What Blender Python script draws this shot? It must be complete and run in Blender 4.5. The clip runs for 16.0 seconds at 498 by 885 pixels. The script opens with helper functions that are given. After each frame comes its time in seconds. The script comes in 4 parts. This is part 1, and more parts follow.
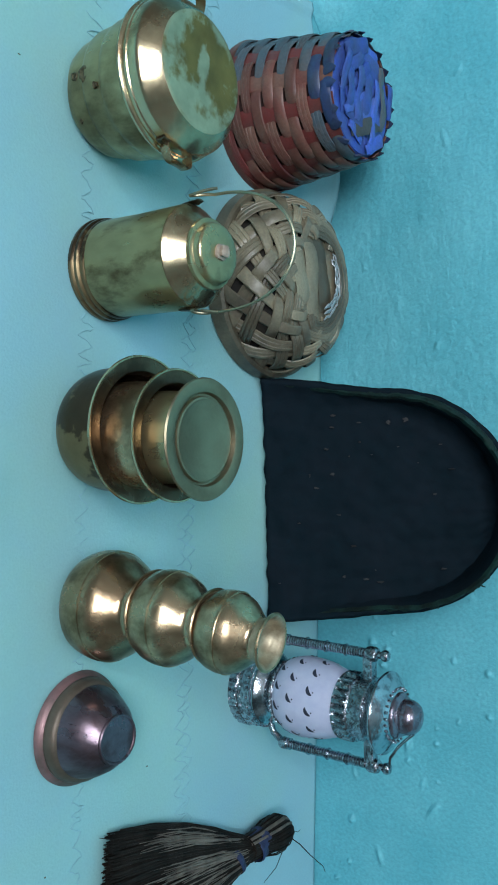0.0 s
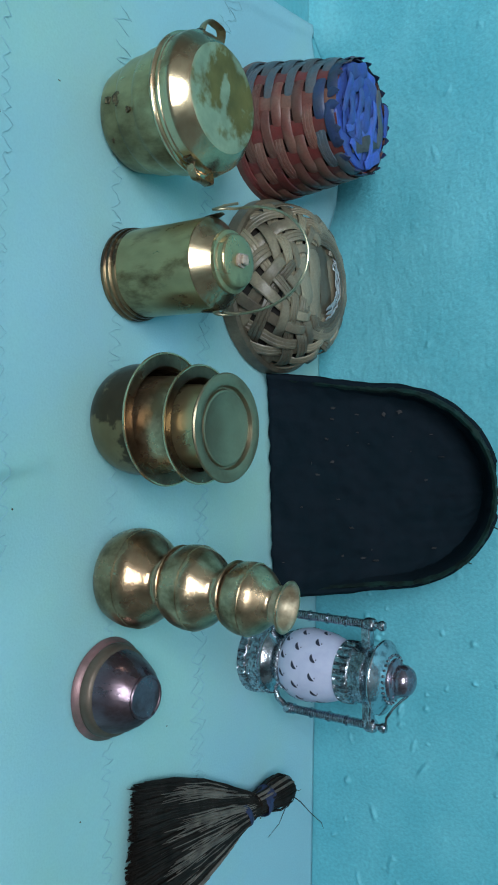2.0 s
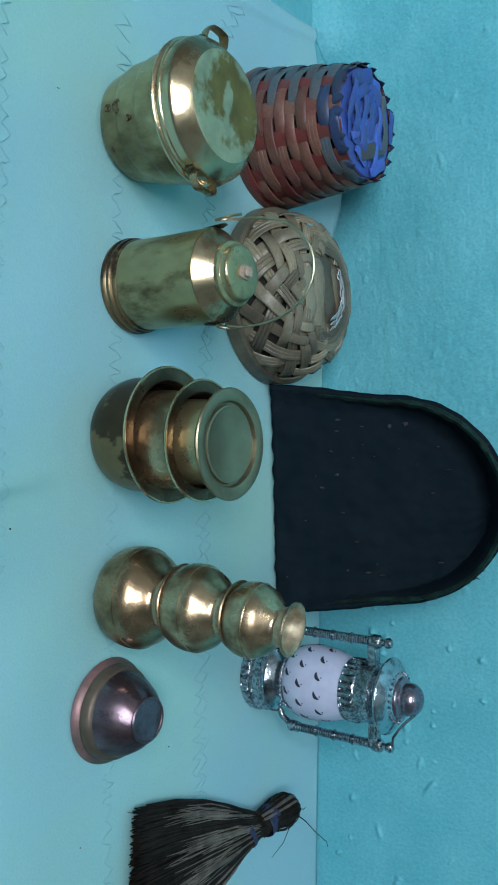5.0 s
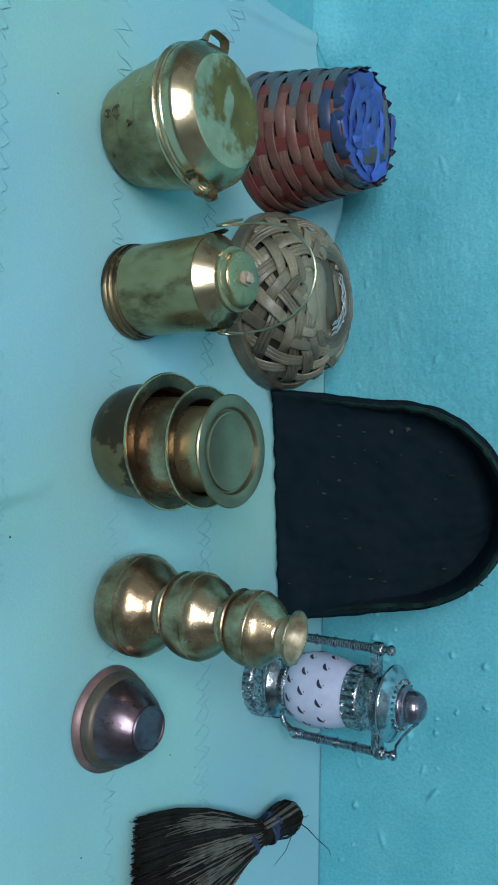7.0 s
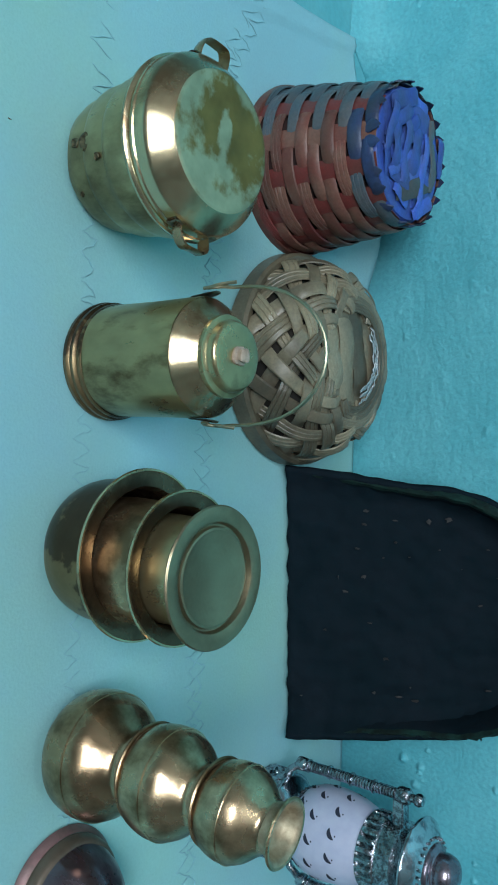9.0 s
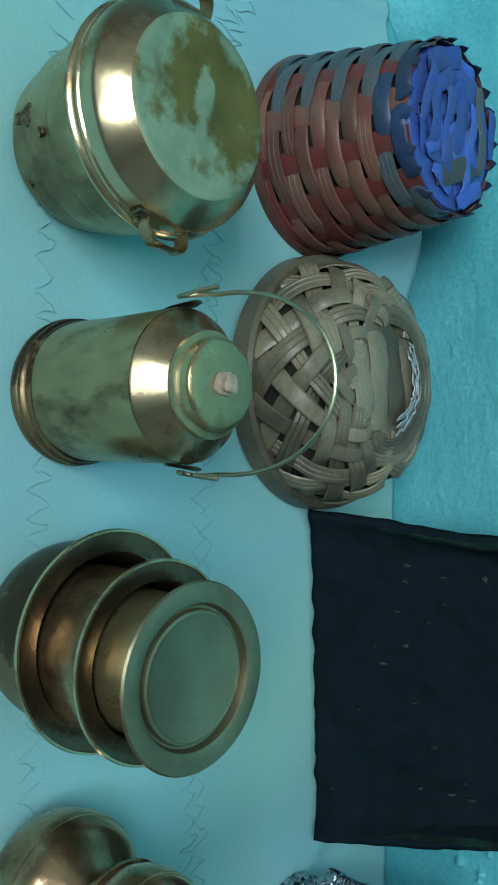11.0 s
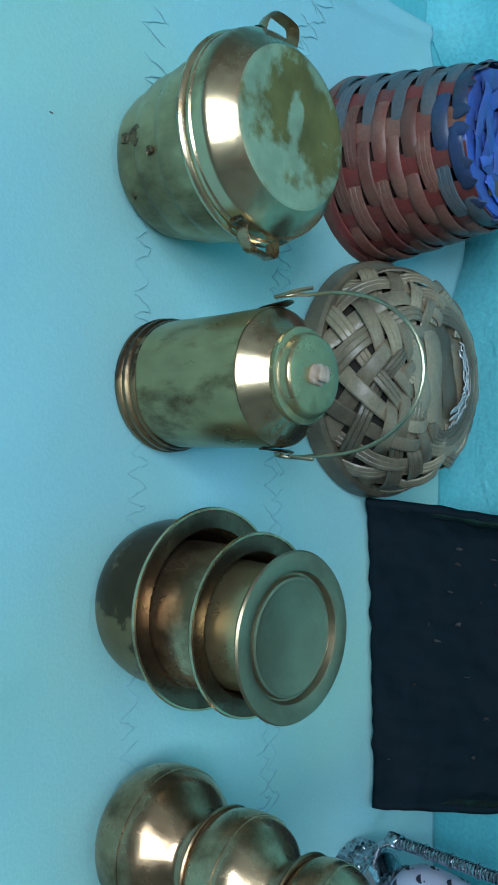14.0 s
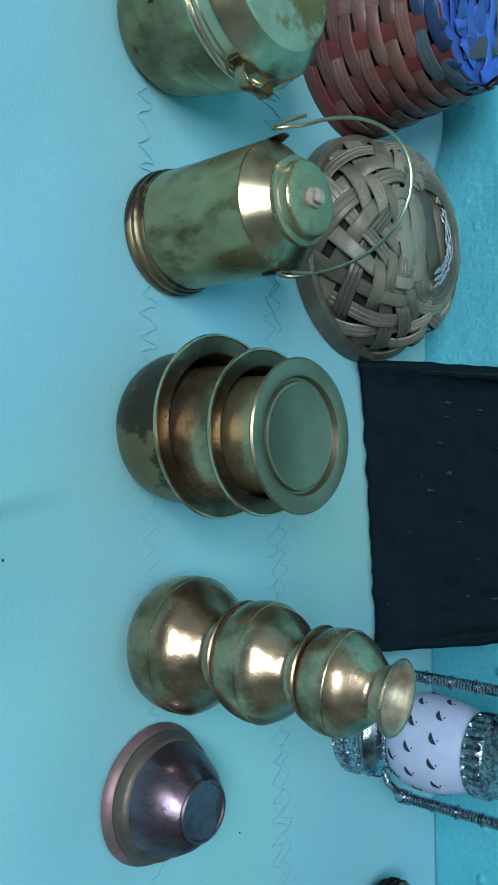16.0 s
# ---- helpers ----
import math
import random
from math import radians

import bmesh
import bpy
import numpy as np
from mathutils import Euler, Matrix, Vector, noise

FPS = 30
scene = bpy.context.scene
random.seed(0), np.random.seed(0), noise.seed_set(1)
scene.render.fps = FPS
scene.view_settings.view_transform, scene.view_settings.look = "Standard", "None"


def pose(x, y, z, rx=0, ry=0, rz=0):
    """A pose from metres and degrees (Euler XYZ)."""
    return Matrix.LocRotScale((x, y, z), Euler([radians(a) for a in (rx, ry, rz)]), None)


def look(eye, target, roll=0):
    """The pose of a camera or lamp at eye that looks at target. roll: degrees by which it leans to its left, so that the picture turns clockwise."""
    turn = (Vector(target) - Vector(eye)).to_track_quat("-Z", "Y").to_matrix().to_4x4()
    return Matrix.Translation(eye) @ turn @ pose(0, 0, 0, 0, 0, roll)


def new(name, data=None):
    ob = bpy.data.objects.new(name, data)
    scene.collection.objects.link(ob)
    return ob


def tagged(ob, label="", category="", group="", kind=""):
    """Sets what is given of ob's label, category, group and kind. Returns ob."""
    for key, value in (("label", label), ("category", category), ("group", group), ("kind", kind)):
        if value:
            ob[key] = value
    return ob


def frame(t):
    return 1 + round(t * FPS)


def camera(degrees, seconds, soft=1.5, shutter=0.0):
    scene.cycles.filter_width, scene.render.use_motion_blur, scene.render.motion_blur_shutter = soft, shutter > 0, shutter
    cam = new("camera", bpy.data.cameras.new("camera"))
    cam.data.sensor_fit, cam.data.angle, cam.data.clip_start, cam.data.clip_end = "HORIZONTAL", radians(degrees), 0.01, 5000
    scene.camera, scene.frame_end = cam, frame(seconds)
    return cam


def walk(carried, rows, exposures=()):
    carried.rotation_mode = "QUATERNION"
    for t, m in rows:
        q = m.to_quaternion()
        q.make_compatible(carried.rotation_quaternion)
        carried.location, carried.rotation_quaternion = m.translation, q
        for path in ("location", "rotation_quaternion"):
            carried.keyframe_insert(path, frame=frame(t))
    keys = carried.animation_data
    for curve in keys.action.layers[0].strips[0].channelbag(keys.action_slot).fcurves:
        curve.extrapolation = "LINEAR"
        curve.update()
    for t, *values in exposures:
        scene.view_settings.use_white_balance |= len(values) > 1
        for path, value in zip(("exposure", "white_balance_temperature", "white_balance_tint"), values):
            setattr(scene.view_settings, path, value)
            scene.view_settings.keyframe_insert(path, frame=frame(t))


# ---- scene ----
import collections
cam = camera(32.5, 16.0, soft=1.9)
PATH = [
    (0, (0.003, -0.035, 0.341), (-0.019, 1.577, -0.842), 90.3),
    (0.5, (0.004, -0.055, 0.35), (-0.017, 1.57, -0.816), 90.4),
    (1, (0.009, -0.08, 0.355), (-0.005, 1.559, -0.792), 90.6),
    (1.5, (0.009, -0.089, 0.356), (-0.003, 1.555, -0.784), 90.7),
    (2, (0.008, -0.088, 0.353), (-0.005, 1.556, -0.787), 90.6),
    (2.5, (0.009, -0.085, 0.35), (-0.002, 1.559, -0.789), 90.6),
    (3, (0.009, -0.083, 0.351), (-0.004, 1.56, -0.79), 90.6),
    (3.5, (0.006, -0.083, 0.351), (-0.006, 1.558, -0.793), 90.6),
    (4, (0.003, -0.082, 0.347), (-0.011, 1.562, -0.793), 90.5),
    (6.5, (-0.002, -0.078, 0.344), (-0.02, 1.563, -0.799), 90.4),
    (7, (-0.003, -0.077, 0.343), (-0.023, 1.564, -0.801), 90.3),
    (7.5, (-0.02, -0.062, 0.335), (-0.041, 1.577, -0.811), 90.2),
    (8, (-0.046, -0.04, 0.33), (-0.043, 1.582, -0.842), 91.5),
    (8.5, (-0.06, -0.015, 0.319), (-0.058, 1.57, -0.9), 92.4),
    (9, (-0.057, 0.018, 0.306), (-0.069, 1.587, -0.934), 92.0),
    (9.2, (-0.053, 0.035, 0.304), (-0.073, 1.592, -0.951), 91.6),
    (11.3, (-0.078, 0.101, 0.263), (-0.151, 1.556, -1.106), 89.3),
    (11.5, (-0.085, 0.102, 0.259), (-0.176, 1.543, -1.125), 88.6),
    (12, (-0.108, 0.101, 0.249), (-0.204, 1.538, -1.139), 88.8),
    (12.5, (-0.109, 0.093, 0.245), (-0.22, 1.528, -1.143), 88.5),
    (13, (-0.105, 0.078, 0.257), (-0.21, 1.524, -1.12), 88.7),
    (13.5, (-0.087, 0.064, 0.264), (-0.16, 1.524, -1.101), 89.8),
    (14, (-0.06, 0.055, 0.268), (-0.128, 1.528, -1.084), 89.6),
    (14.5, (-0.043, 0.05, 0.268), (-0.096, 1.53, -1.075), 89.3),
    (15, (-0.026, 0.039, 0.272), (-0.059, 1.535, -1.055), 89.0),
    (15.5, (-0.011, 0.035, 0.272), (-0.033, 1.536, -1.049), 88.8),
    (16, (0.002, 0.029, 0.279), (-0.014, 1.529, -1.044), 88.6),
]
walk(cam, [(t, look(eye, target, roll)) for t, eye, target, roll in PATH],
     exposures=[(0.0, 0.12, 6420, 14), (1.8, 0.04, 6420, 14), (8.5, 0.01, 6380, 11), (11.4, -0.06, 6400, 0), (12.4, 0.0, 6280, 1), (13.4, 0.07, 5930, 7), (16.0, 0.15, 5850, 8)])

# ---- world, window light, added overhead fill, exposure ----
world = bpy.data.worlds.new("world")
scene.world = world
world.use_nodes = True
wn = world.node_tree.nodes
sky = wn.new("ShaderNodeTexSky")
sky.sky_type, sky.sun_disc, sky.sun_elevation, sky.sun_rotation = "NISHITA", False, radians(40), radians(150)
world.node_tree.links.new(sky.outputs[0], wn["Background"].inputs[0])
wn["Background"].inputs[1].default_value = 0.08

WIN_X, WIN_Y, WIN_Z, WIN_W, WIN_H = -0.42, -1.30, 1.55, 1.30, 1.00
lamp = new("window_daylight", bpy.data.lights.new("window_daylight", "AREA"))
lamp.data.shape, lamp.data.size, lamp.data.size_y = "RECTANGLE", WIN_W - 0.06, WIN_H - 0.06
lamp.data.energy, lamp.data.color = 66.0, (0.86, 0.95, 1.0)
lamp.matrix_world = look((WIN_X, WIN_Y - 0.06, WIN_Z), (WIN_X, 1.0, WIN_Z))
# added fill lamp without a known fixture, lifts the upward faces a little
overhead_fill = new("overhead_fill_light", bpy.data.lights.new("overhead_fill_light", "AREA"))
overhead_fill.data.shape, overhead_fill.data.size, overhead_fill.data.size_y = "RECTANGLE", 1.1, 0.05
overhead_fill.data.energy, overhead_fill.data.color = 5.0, (0.85, 0.95, 1.0)
overhead_fill.matrix_world = look((-0.3, -0.35, 2.50), (-0.3, -0.3501, 0.0))


# ---- materials ----
def material(name, colour, rough=0.6, metal=0.0, second=None, scale=20.0, amount=0.5, bump=0.0, bump_scale=200.0,
             stretch=(1, 1, 1), random_mix=0.0, fine=0.15, rough_var=0.1, coat=0.0, spec=0.5, radial=None, radial_at=(0, 0, 0), bare=None, detail=6.0, sharp=(0.4, 0.62)):
    m = bpy.data.materials.new(name)
    m.use_nodes = True
    nt = m.node_tree
    n, ln = nt.nodes, nt.links.new
    b = n["Principled BSDF"]
    co = n.new("ShaderNodeTexCoord")
    mp = n.new("ShaderNodeMapping")
    mp.inputs["Scale"].default_value = stretch
    ln(co.outputs["Object"], mp.inputs[0])
    big = n.new("ShaderNodeTexNoise")
    big.inputs["Scale"].default_value, big.inputs["Detail"].default_value = scale, detail
    big.inputs["Roughness"].default_value = 0.6
    ln(mp.outputs[0], big.inputs["Vector"])
    ramp = n.new("ShaderNodeMapRange")
    ramp.inputs["From Min"].default_value, ramp.inputs["From Max"].default_value = sharp
    ramp.inputs["To Max"].default_value = amount
    ln(big.outputs["Fac"], ramp.inputs["Value"])
    stain = ramp.outputs[0]
    if radial:
        flat = n.new("ShaderNodeVectorMath")
        flat.operation = "MULTIPLY_ADD"
        flat.inputs[1].default_value = (1, 1, 0)
        flat.inputs[2].default_value = [-q for q in radial_at]
        ln(co.outputs["Object"], flat.inputs[0])
        far = n.new("ShaderNodeVectorMath")
        far.operation = "LENGTH"
        ln(flat.outputs[0], far.inputs[0])
        fade = n.new("ShaderNodeMapRange")
        fade.inputs["From Min"].default_value, fade.inputs["From Max"].default_value = radial
        fade.inputs["To Min"].default_value, fade.inputs["To Max"].default_value = 1.0, 0.0
        ln(far.outputs["Value"], fade.inputs["Value"])
        both = n.new("ShaderNodeMath")
        both.operation = "MULTIPLY_ADD"
        both.inputs[1].default_value = 0.25
        ln(fade.outputs[0], both.inputs[0])
        ln(big.outputs["Fac"], both.inputs[2])
        nt.links.remove(ramp.inputs["Value"].links[0])
        ln(both.outputs[0], ramp.inputs["Value"])
        if bare:
            # a scraped streak within the stain: centre, half sizes
            spot = n.new("ShaderNodeVectorMath")
            spot.operation = "MULTIPLY_ADD"
            spot.inputs[1].default_value = (1 / bare[2], 1 / bare[3], 0)
            spot.inputs[2].default_value = (-bare[0] / bare[2], -bare[1] / bare[3], 0)
            ln(co.outputs["Object"], spot.inputs[0])
            near = n.new("ShaderNodeVectorMath")
            near.operation = "LENGTH"
            ln(spot.outputs[0], near.inputs[0])
            edge = n.new("ShaderNodeMath")
            edge.operation = "MULTIPLY_ADD"
            edge.inputs[1].default_value = 3.2
            ln(big.outputs["Fac"], edge.inputs[0])
            ln(near.outputs["Value"], edge.inputs[2])
            keep = n.new("ShaderNodeMapRange")
            keep.inputs["From Min"].default_value, keep.inputs["From Max"].default_value = 2.30, 2.62
            ln(edge.outputs[0], keep.inputs["Value"])
            less = n.new("ShaderNodeMath")
            less.operation = "MULTIPLY"
            ln(ramp.outputs[0], less.inputs[0])
            ln(keep.outputs[0], less.inputs[1])
            stain = less.outputs[0]
    mix = n.new("ShaderNodeMixRGB")
    mix.inputs[1].default_value = (*colour, 1)
    mix.inputs[2].default_value = (*(second or [c * 0.7 for c in colour]), 1)
    ln(stain, mix.inputs[0])
    small = n.new("ShaderNodeTexNoise")
    small.inputs["Scale"].default_value, small.inputs["Detail"].default_value = bump_scale, 4.0
    ln(mp.outputs[0], small.inputs["Vector"])
    grain = n.new("ShaderNodeMixRGB")
    grain.blend_type = "OVERLAY"
    grain.inputs[0].default_value = fine
    ln(mix.outputs[0], grain.inputs[1])
    ln(small.outputs["Fac"], grain.inputs[2])
    last = grain.outputs[0]
    if random_mix:
        info = n.new("ShaderNodeObjectInfo")
        hsv = n.new("ShaderNodeHueSaturation")
        mr = n.new("ShaderNodeMapRange")
        mr.inputs["To Min"].default_value, mr.inputs["To Max"].default_value = 1 - random_mix, 1 + random_mix
        ln(info.outputs["Random"], mr.inputs["Value"])
        ln(mr.outputs[0], hsv.inputs["Value"])
        ln(last, hsv.inputs["Color"])
        last = hsv.outputs[0]
    ln(last, b.inputs["Base Color"])
    rr = n.new("ShaderNodeMapRange")
    rr.inputs["To Min"].default_value, rr.inputs["To Max"].default_value = max(0.03, rough - rough_var), min(1, rough + rough_var)
    rr.inputs["From Min"].default_value, rr.inputs["From Max"].default_value = 0.3, 0.7
    ln(big.outputs["Fac"], rr.inputs["Value"])
    ln(rr.outputs[0], b.inputs["Roughness"])
    b.inputs["Metallic"].default_value = metal
    b.inputs["Coat Weight"].default_value = coat
    b.inputs["Specular IOR Level"].default_value = spec
    if bump:
        bp = n.new("ShaderNodeBump")
        bp.inputs["Strength"].default_value, bp.inputs["Distance"].default_value = 1.0, bump
        ln(small.outputs["Fac"], bp.inputs["Height"])
        ln(bp.outputs[0], b.inputs["Normal"])
    return m


PLASTER = material("turquoise_plaster", (0.105, 0.45, 0.53), 0.6, second=(0.145, 0.52, 0.60), scale=14, amount=0.8, bump=0.0007, bump_scale=400, fine=0.25, detail=9)
ROOM_WALL = material("grey_limewash", (0.19, 0.20, 0.19), 0.85, second=(0.14, 0.15, 0.15), scale=3, amount=0.7)
FLOOR_PAINT = material("turquoise_floor_paint", (0.11, 0.44, 0.51), 0.7, second=(0.16, 0.48, 0.54), scale=9, amount=0.8, bump=0.0007, bump_scale=240, detail=9)
CEILING = material("whitewash", (0.30, 0.33, 0.33), 0.9, scale=4, amount=0.3)
CLOTH = material("aqua_cotton", (0.265, 0.53, 0.615), 0.9, second=(0.295, 0.575, 0.52), scale=3.4, amount=0.95, bump=0.00020, bump_scale=700, fine=0.09)
THREAD = material("grey_thread", (0.29, 0.56, 0.63), 0.8, scale=90, amount=0.6)
BRASS = material("tarnished_brass", (0.44, 0.36, 0.195), 0.33, 0.84, second=(0.10, 0.066, 0.026), scale=26, amount=0.8, bump=0.00016, bump_scale=130, rough_var=0.12, sharp=(0.49, 0.64), stretch=(1, 1, 0.6), detail=8, fine=0.3)
CAN_BRASS = material("olive_brass", (0.36, 0.305, 0.155), 0.35, 0.8, second=(0.085, 0.052, 0.02), scale=44, amount=0.8, bump=0.00016, bump_scale=120, rough_var=0.12, sharp=(0.53, 0.66), stretch=(1.2, 1.2, 0.6), detail=9, fine=0.35)
LOTA = material("worn_yellow_brass", (0.56, 0.40, 0.245), 0.31, 0.92, second=(0.14, 0.088, 0.042), scale=42, amount=0.85, bump=0.000350, bump_scale=60, rough_var=0.12, sharp=(0.44, 0.60), detail=8, fine=0.3)
BRASS_DULL = material("dull_brass", (0.165, 0.115, 0.072), 0.30, 0.9, second=(0.065, 0.043, 0.027), scale=34, amount=0.85, bump=0.0005, bump_scale=95, rough_var=0.1, sharp=(0.45, 0.6))
BRASS_BRIGHT = material("bright_brass", (0.60, 0.475, 0.295), 0.24, 0.92, second=(0.25, 0.15, 0.08), scale=30, amount=0.85, bump=0.00020, bump_scale=90, rough_var=0.1, sharp=(0.48, 0.62), detail=9, fine=0.25)
BRASS_STAIN = material("stained_brass_disc", (0.43, 0.41, 0.26), 0.42, 0.72, second=(0.225, 0.142, 0.034), scale=64, amount=0.95, bump=0.00010, bump_scale=75, fine=0.6, sharp=(0.53, 0.66), rough_var=0.08, radial=(0.010, 0.031), radial_at=(-0.007, 0.004, 0), bare=(-0.004, 0.0005, 0.0145, 0.0044), detail=9)
BRASS_PLATE = material("grey_green_brass_plate", (0.33, 0.275, 0.175), 0.36, 0.88, second=(0.20, 0.16, 0.10), scale=30, amount=0.7, bump=0.00006, bump_scale=220)
BRASS_MOUTH = material("matte_cream_brass", (0.46, 0.39, 0.27), 0.5, 0.6, second=(0.24, 0.18, 0.11), scale=120, amount=0.8, bump=0.0003, bump_scale=300)
FINIAL = material("dark_lilac_silver", (0.34, 0.29, 0.35), 0.25, 0.9, second=(0.12, 0.11, 0.13), scale=120, amount=0.7)
COPPER = material("pink_copper", (0.29, 0.165, 0.165), 0.50, 0.5, second=(0.12, 0.10, 0.08), scale=42, amount=0.85, bump=0.0003, bump_scale=160, detail=9, sharp=(0.45, 0.6), fine=0.3)
COPPER_DARK = material("dark_copper", (0.205, 0.15, 0.178), 0.34, 0.88, second=(0.09, 0.055, 0.06), scale=48, amount=0.85, bump=0.0004, bump_scale=90, rough_var=0.16, stretch=(1.4, 1.4, 0.3), detail=8, sharp=(0.44, 0.62))
CHROME = material("antique_silver", (0.52, 0.54, 0.59), 0.21, 1.0, second=(0.05, 0.055, 0.068), scale=420, amount=0.76, bump=0.0006, bump_scale=520, sharp=(0.46, 0.60))
CHROME_BRIGHT = material("polished_silver", (0.56, 0.60, 0.65), 0.18, 1.0, second=(0.12, 0.135, 0.16), scale=150, amount=0.75, bump=0.00030, bump_scale=230, sharp=(0.46, 0.62))
GLOBE = material("white_plastic_globe", (0.51, 0.53, 0.69), 0.35, second=(0.47, 0.50, 0.66), scale=60, amount=0.5)
HOLE = material("opening_shade", (0.02, 0.025, 0.05), 0.8, scale=60, amount=0.3)
RIVET = material("blackened_rivet", (0.045, 0.038, 0.022), 0.5, 0.5, second=(0.16, 0.13, 0.07), scale=420, amount=0.9, bump=0.0004, bump_scale=900)
WIRE = material("brass_wire", (0.42, 0.38, 0.27), 0.40, 1.0, second=(0.32, 0.28, 0.18), scale=120, amount=0.5)
CUP_BAND = material("dull_olive_copper", (0.17, 0.125, 0.095), 0.48, 0.5, second=(0.09, 0.075, 0.055), scale=50, amount=0.8, bump=0.0003, bump_scale=140, detail=8)
PUTTY = material("pinkish_solder", (0.46, 0.36, 0.28), 0.5, second=(0.30, 0.22, 0.17), scale=260, amount=0.9, bump=0.0005, bump_scale=500)
BARK = material("dark_tarred_palm_sheath", (0.0052, 0.0122, 0.0175), 0.85, second=(0.0095, 0.0155, 0.022), scale=34, amount=0.8, bump=0.0009, bump_scale=110, fine=0.2, spec=0.05)
BARK_RIM = material("dark_green_sheath_edge", (0.010, 0.036, 0.030), 0.8, second=(0.005, 0.011, 0.010), scale=80, amount=0.9, bump=0.0010, bump_scale=220, spec=0.2)
SPECK = material("pale_crumb", (0.034, 0.032, 0.032), 0.8, second=(0.016, 0.018, 0.02), scale=300, amount=0.8)


def strip_material(name, colour, second, rnd=0.25, rough=0.45, bump=0.00012, spec=0.5):
    return material(name, colour, rough, second=second, scale=70, amount=0.8, bump=bump, bump_scale=600, spec=spec, random_mix=rnd, fine=0.35)


STRAW = material("dry_bamboo_strip", (0.205, 0.175, 0.118), 0.38, second=(0.045, 0.038, 0.028), scale=19, amount=0.85, bump=0.00012, bump_scale=600, random_mix=0.48, fine=0.4, sharp=(0.46, 0.66))
# near-black, paints the shade seen between the bamboo strips
STRAW_GAP_SHADE = material("straw_gap_shade", (0.020, 0.016, 0.010), 0.9, second=(0.010, 0.010, 0.012), scale=60, amount=0.8)
# strip red darkened to paint shade between the bands
BASKET_GAP_SHADE = material("dark_red_gap_shade", (0.045, 0.016, 0.014), 0.8, second=(0.02, 0.012, 0.012), scale=60, amount=0.8)
RED = strip_material("red_dyed_strip", (0.115, 0.034, 0.030), (0.16, 0.020, 0.018), 0.35)
BROWN = strip_material("red_brown_strip", (0.175, 0.085, 0.062), (0.15, 0.040, 0.032), 0.35)
BLUE_GREY = strip_material("faded_blue_strip", (0.058, 0.080, 0.100), (0.10, 0.088, 0.086), 0.3)
BLUE_DARK = strip_material("dark_blue_strip", (0.022, 0.040, 0.11), (0.035, 0.045, 0.07), 0.3)
BLUE = strip_material("bright_blue_strip", (0.045, 0.10, 0.46), (0.06, 0.10, 0.28), 0.35)
FOIL = material("crumpled_silver_tape", (0.46, 0.47, 0.48), 0.38, 0.5, second=(0.45, 0.47, 0.50), scale=240, amount=0.9, bump=0.0010, bump_scale=420)
BRISTLE = strip_material("dark_palm_fibre", (0.020, 0.015, 0.012), (0.008, 0.006, 0.005), 0.25, 0.65, spec=0.15)
BRISTLE_PALE = strip_material("pale_palm_fibre", (0.155, 0.128, 0.104), (0.045, 0.035, 0.028), 0.2, 0.5)
BLUE_CORD = material("blue_binding", (0.018, 0.032, 0.095), 0.75, second=(0.012, 0.014, 0.03), scale=160, amount=0.7, bump=0.0004, bump_scale=600)
BRASS_PATCH = material("patched_brown_brass", (0.072, 0.047, 0.027), 0.34, 0.75, second=(0.24, 0.172, 0.090), scale=24, amount=0.85, sharp=(0.52, 0.55), bump=0.0003, bump_scale=110, detail=8, fine=0.3, spec=0.3)
BRASS_BROWN = material("brown_brass", (0.44, 0.295, 0.175), 0.30, 0.92, second=(0.13, 0.08, 0.041), scale=36, amount=0.85, bump=0.0006, bump_scale=65, rough_var=0.12, sharp=(0.45, 0.60), detail=8, fine=0.3)
GLASS_WHITE = material("painted_window_wood", (0.5, 0.55, 0.55), 0.6, scale=20, amount=0.3)


# ---- mesh helpers ----
def mesh_object(name, bm, mat, parent=None, label="", sharp=38):
    me = bpy.data.meshes.new(name)
    bm.normal_update()
    bm.to_mesh(me)
    bm.free()
    me.materials.append(mat)
    me.shade_smooth()
    me.set_sharp_from_angle(angle=radians(sharp))
    ob = new(name, me)
    if parent is not None:
        ob.parent = parent
    if label:
        ob["label"] = label
    return ob


def part(name, bm, mat, parent, label="", at=None, sharp=38):
    ob = mesh_object(name, bm, mat, parent, label, sharp)
    if at is not None:
        ob.matrix_basis = at
    return ob


def thing(name, x, y, z, label, category, group="", turn=0.0):
    ob = new(name)
    ob.empty_display_size = 0.02
    ob.matrix_basis = pose(x, y, z, 0, 0, turn)
    return tagged(ob, label, category, group)


def box(bm, x0, x1, y0, y1, z0, z1, bevel=0.0):
    r = bmesh.ops.create_cube(bm, size=1.0)
    for v in r["verts"]:
        v.co = Vector(((x0 + x1) / 2 + v.co.x * (x1 - x0), (y0 + y1) / 2 + v.co.y * (y1 - y0), (z0 + z1) / 2 + v.co.z * (z1 - z0)))
    if bevel:
        bmesh.ops.bevel(bm, geom=list({e for v in r["verts"] for e in v.link_edges}), offset=bevel, segments=2, affect="EDGES")
    return bm


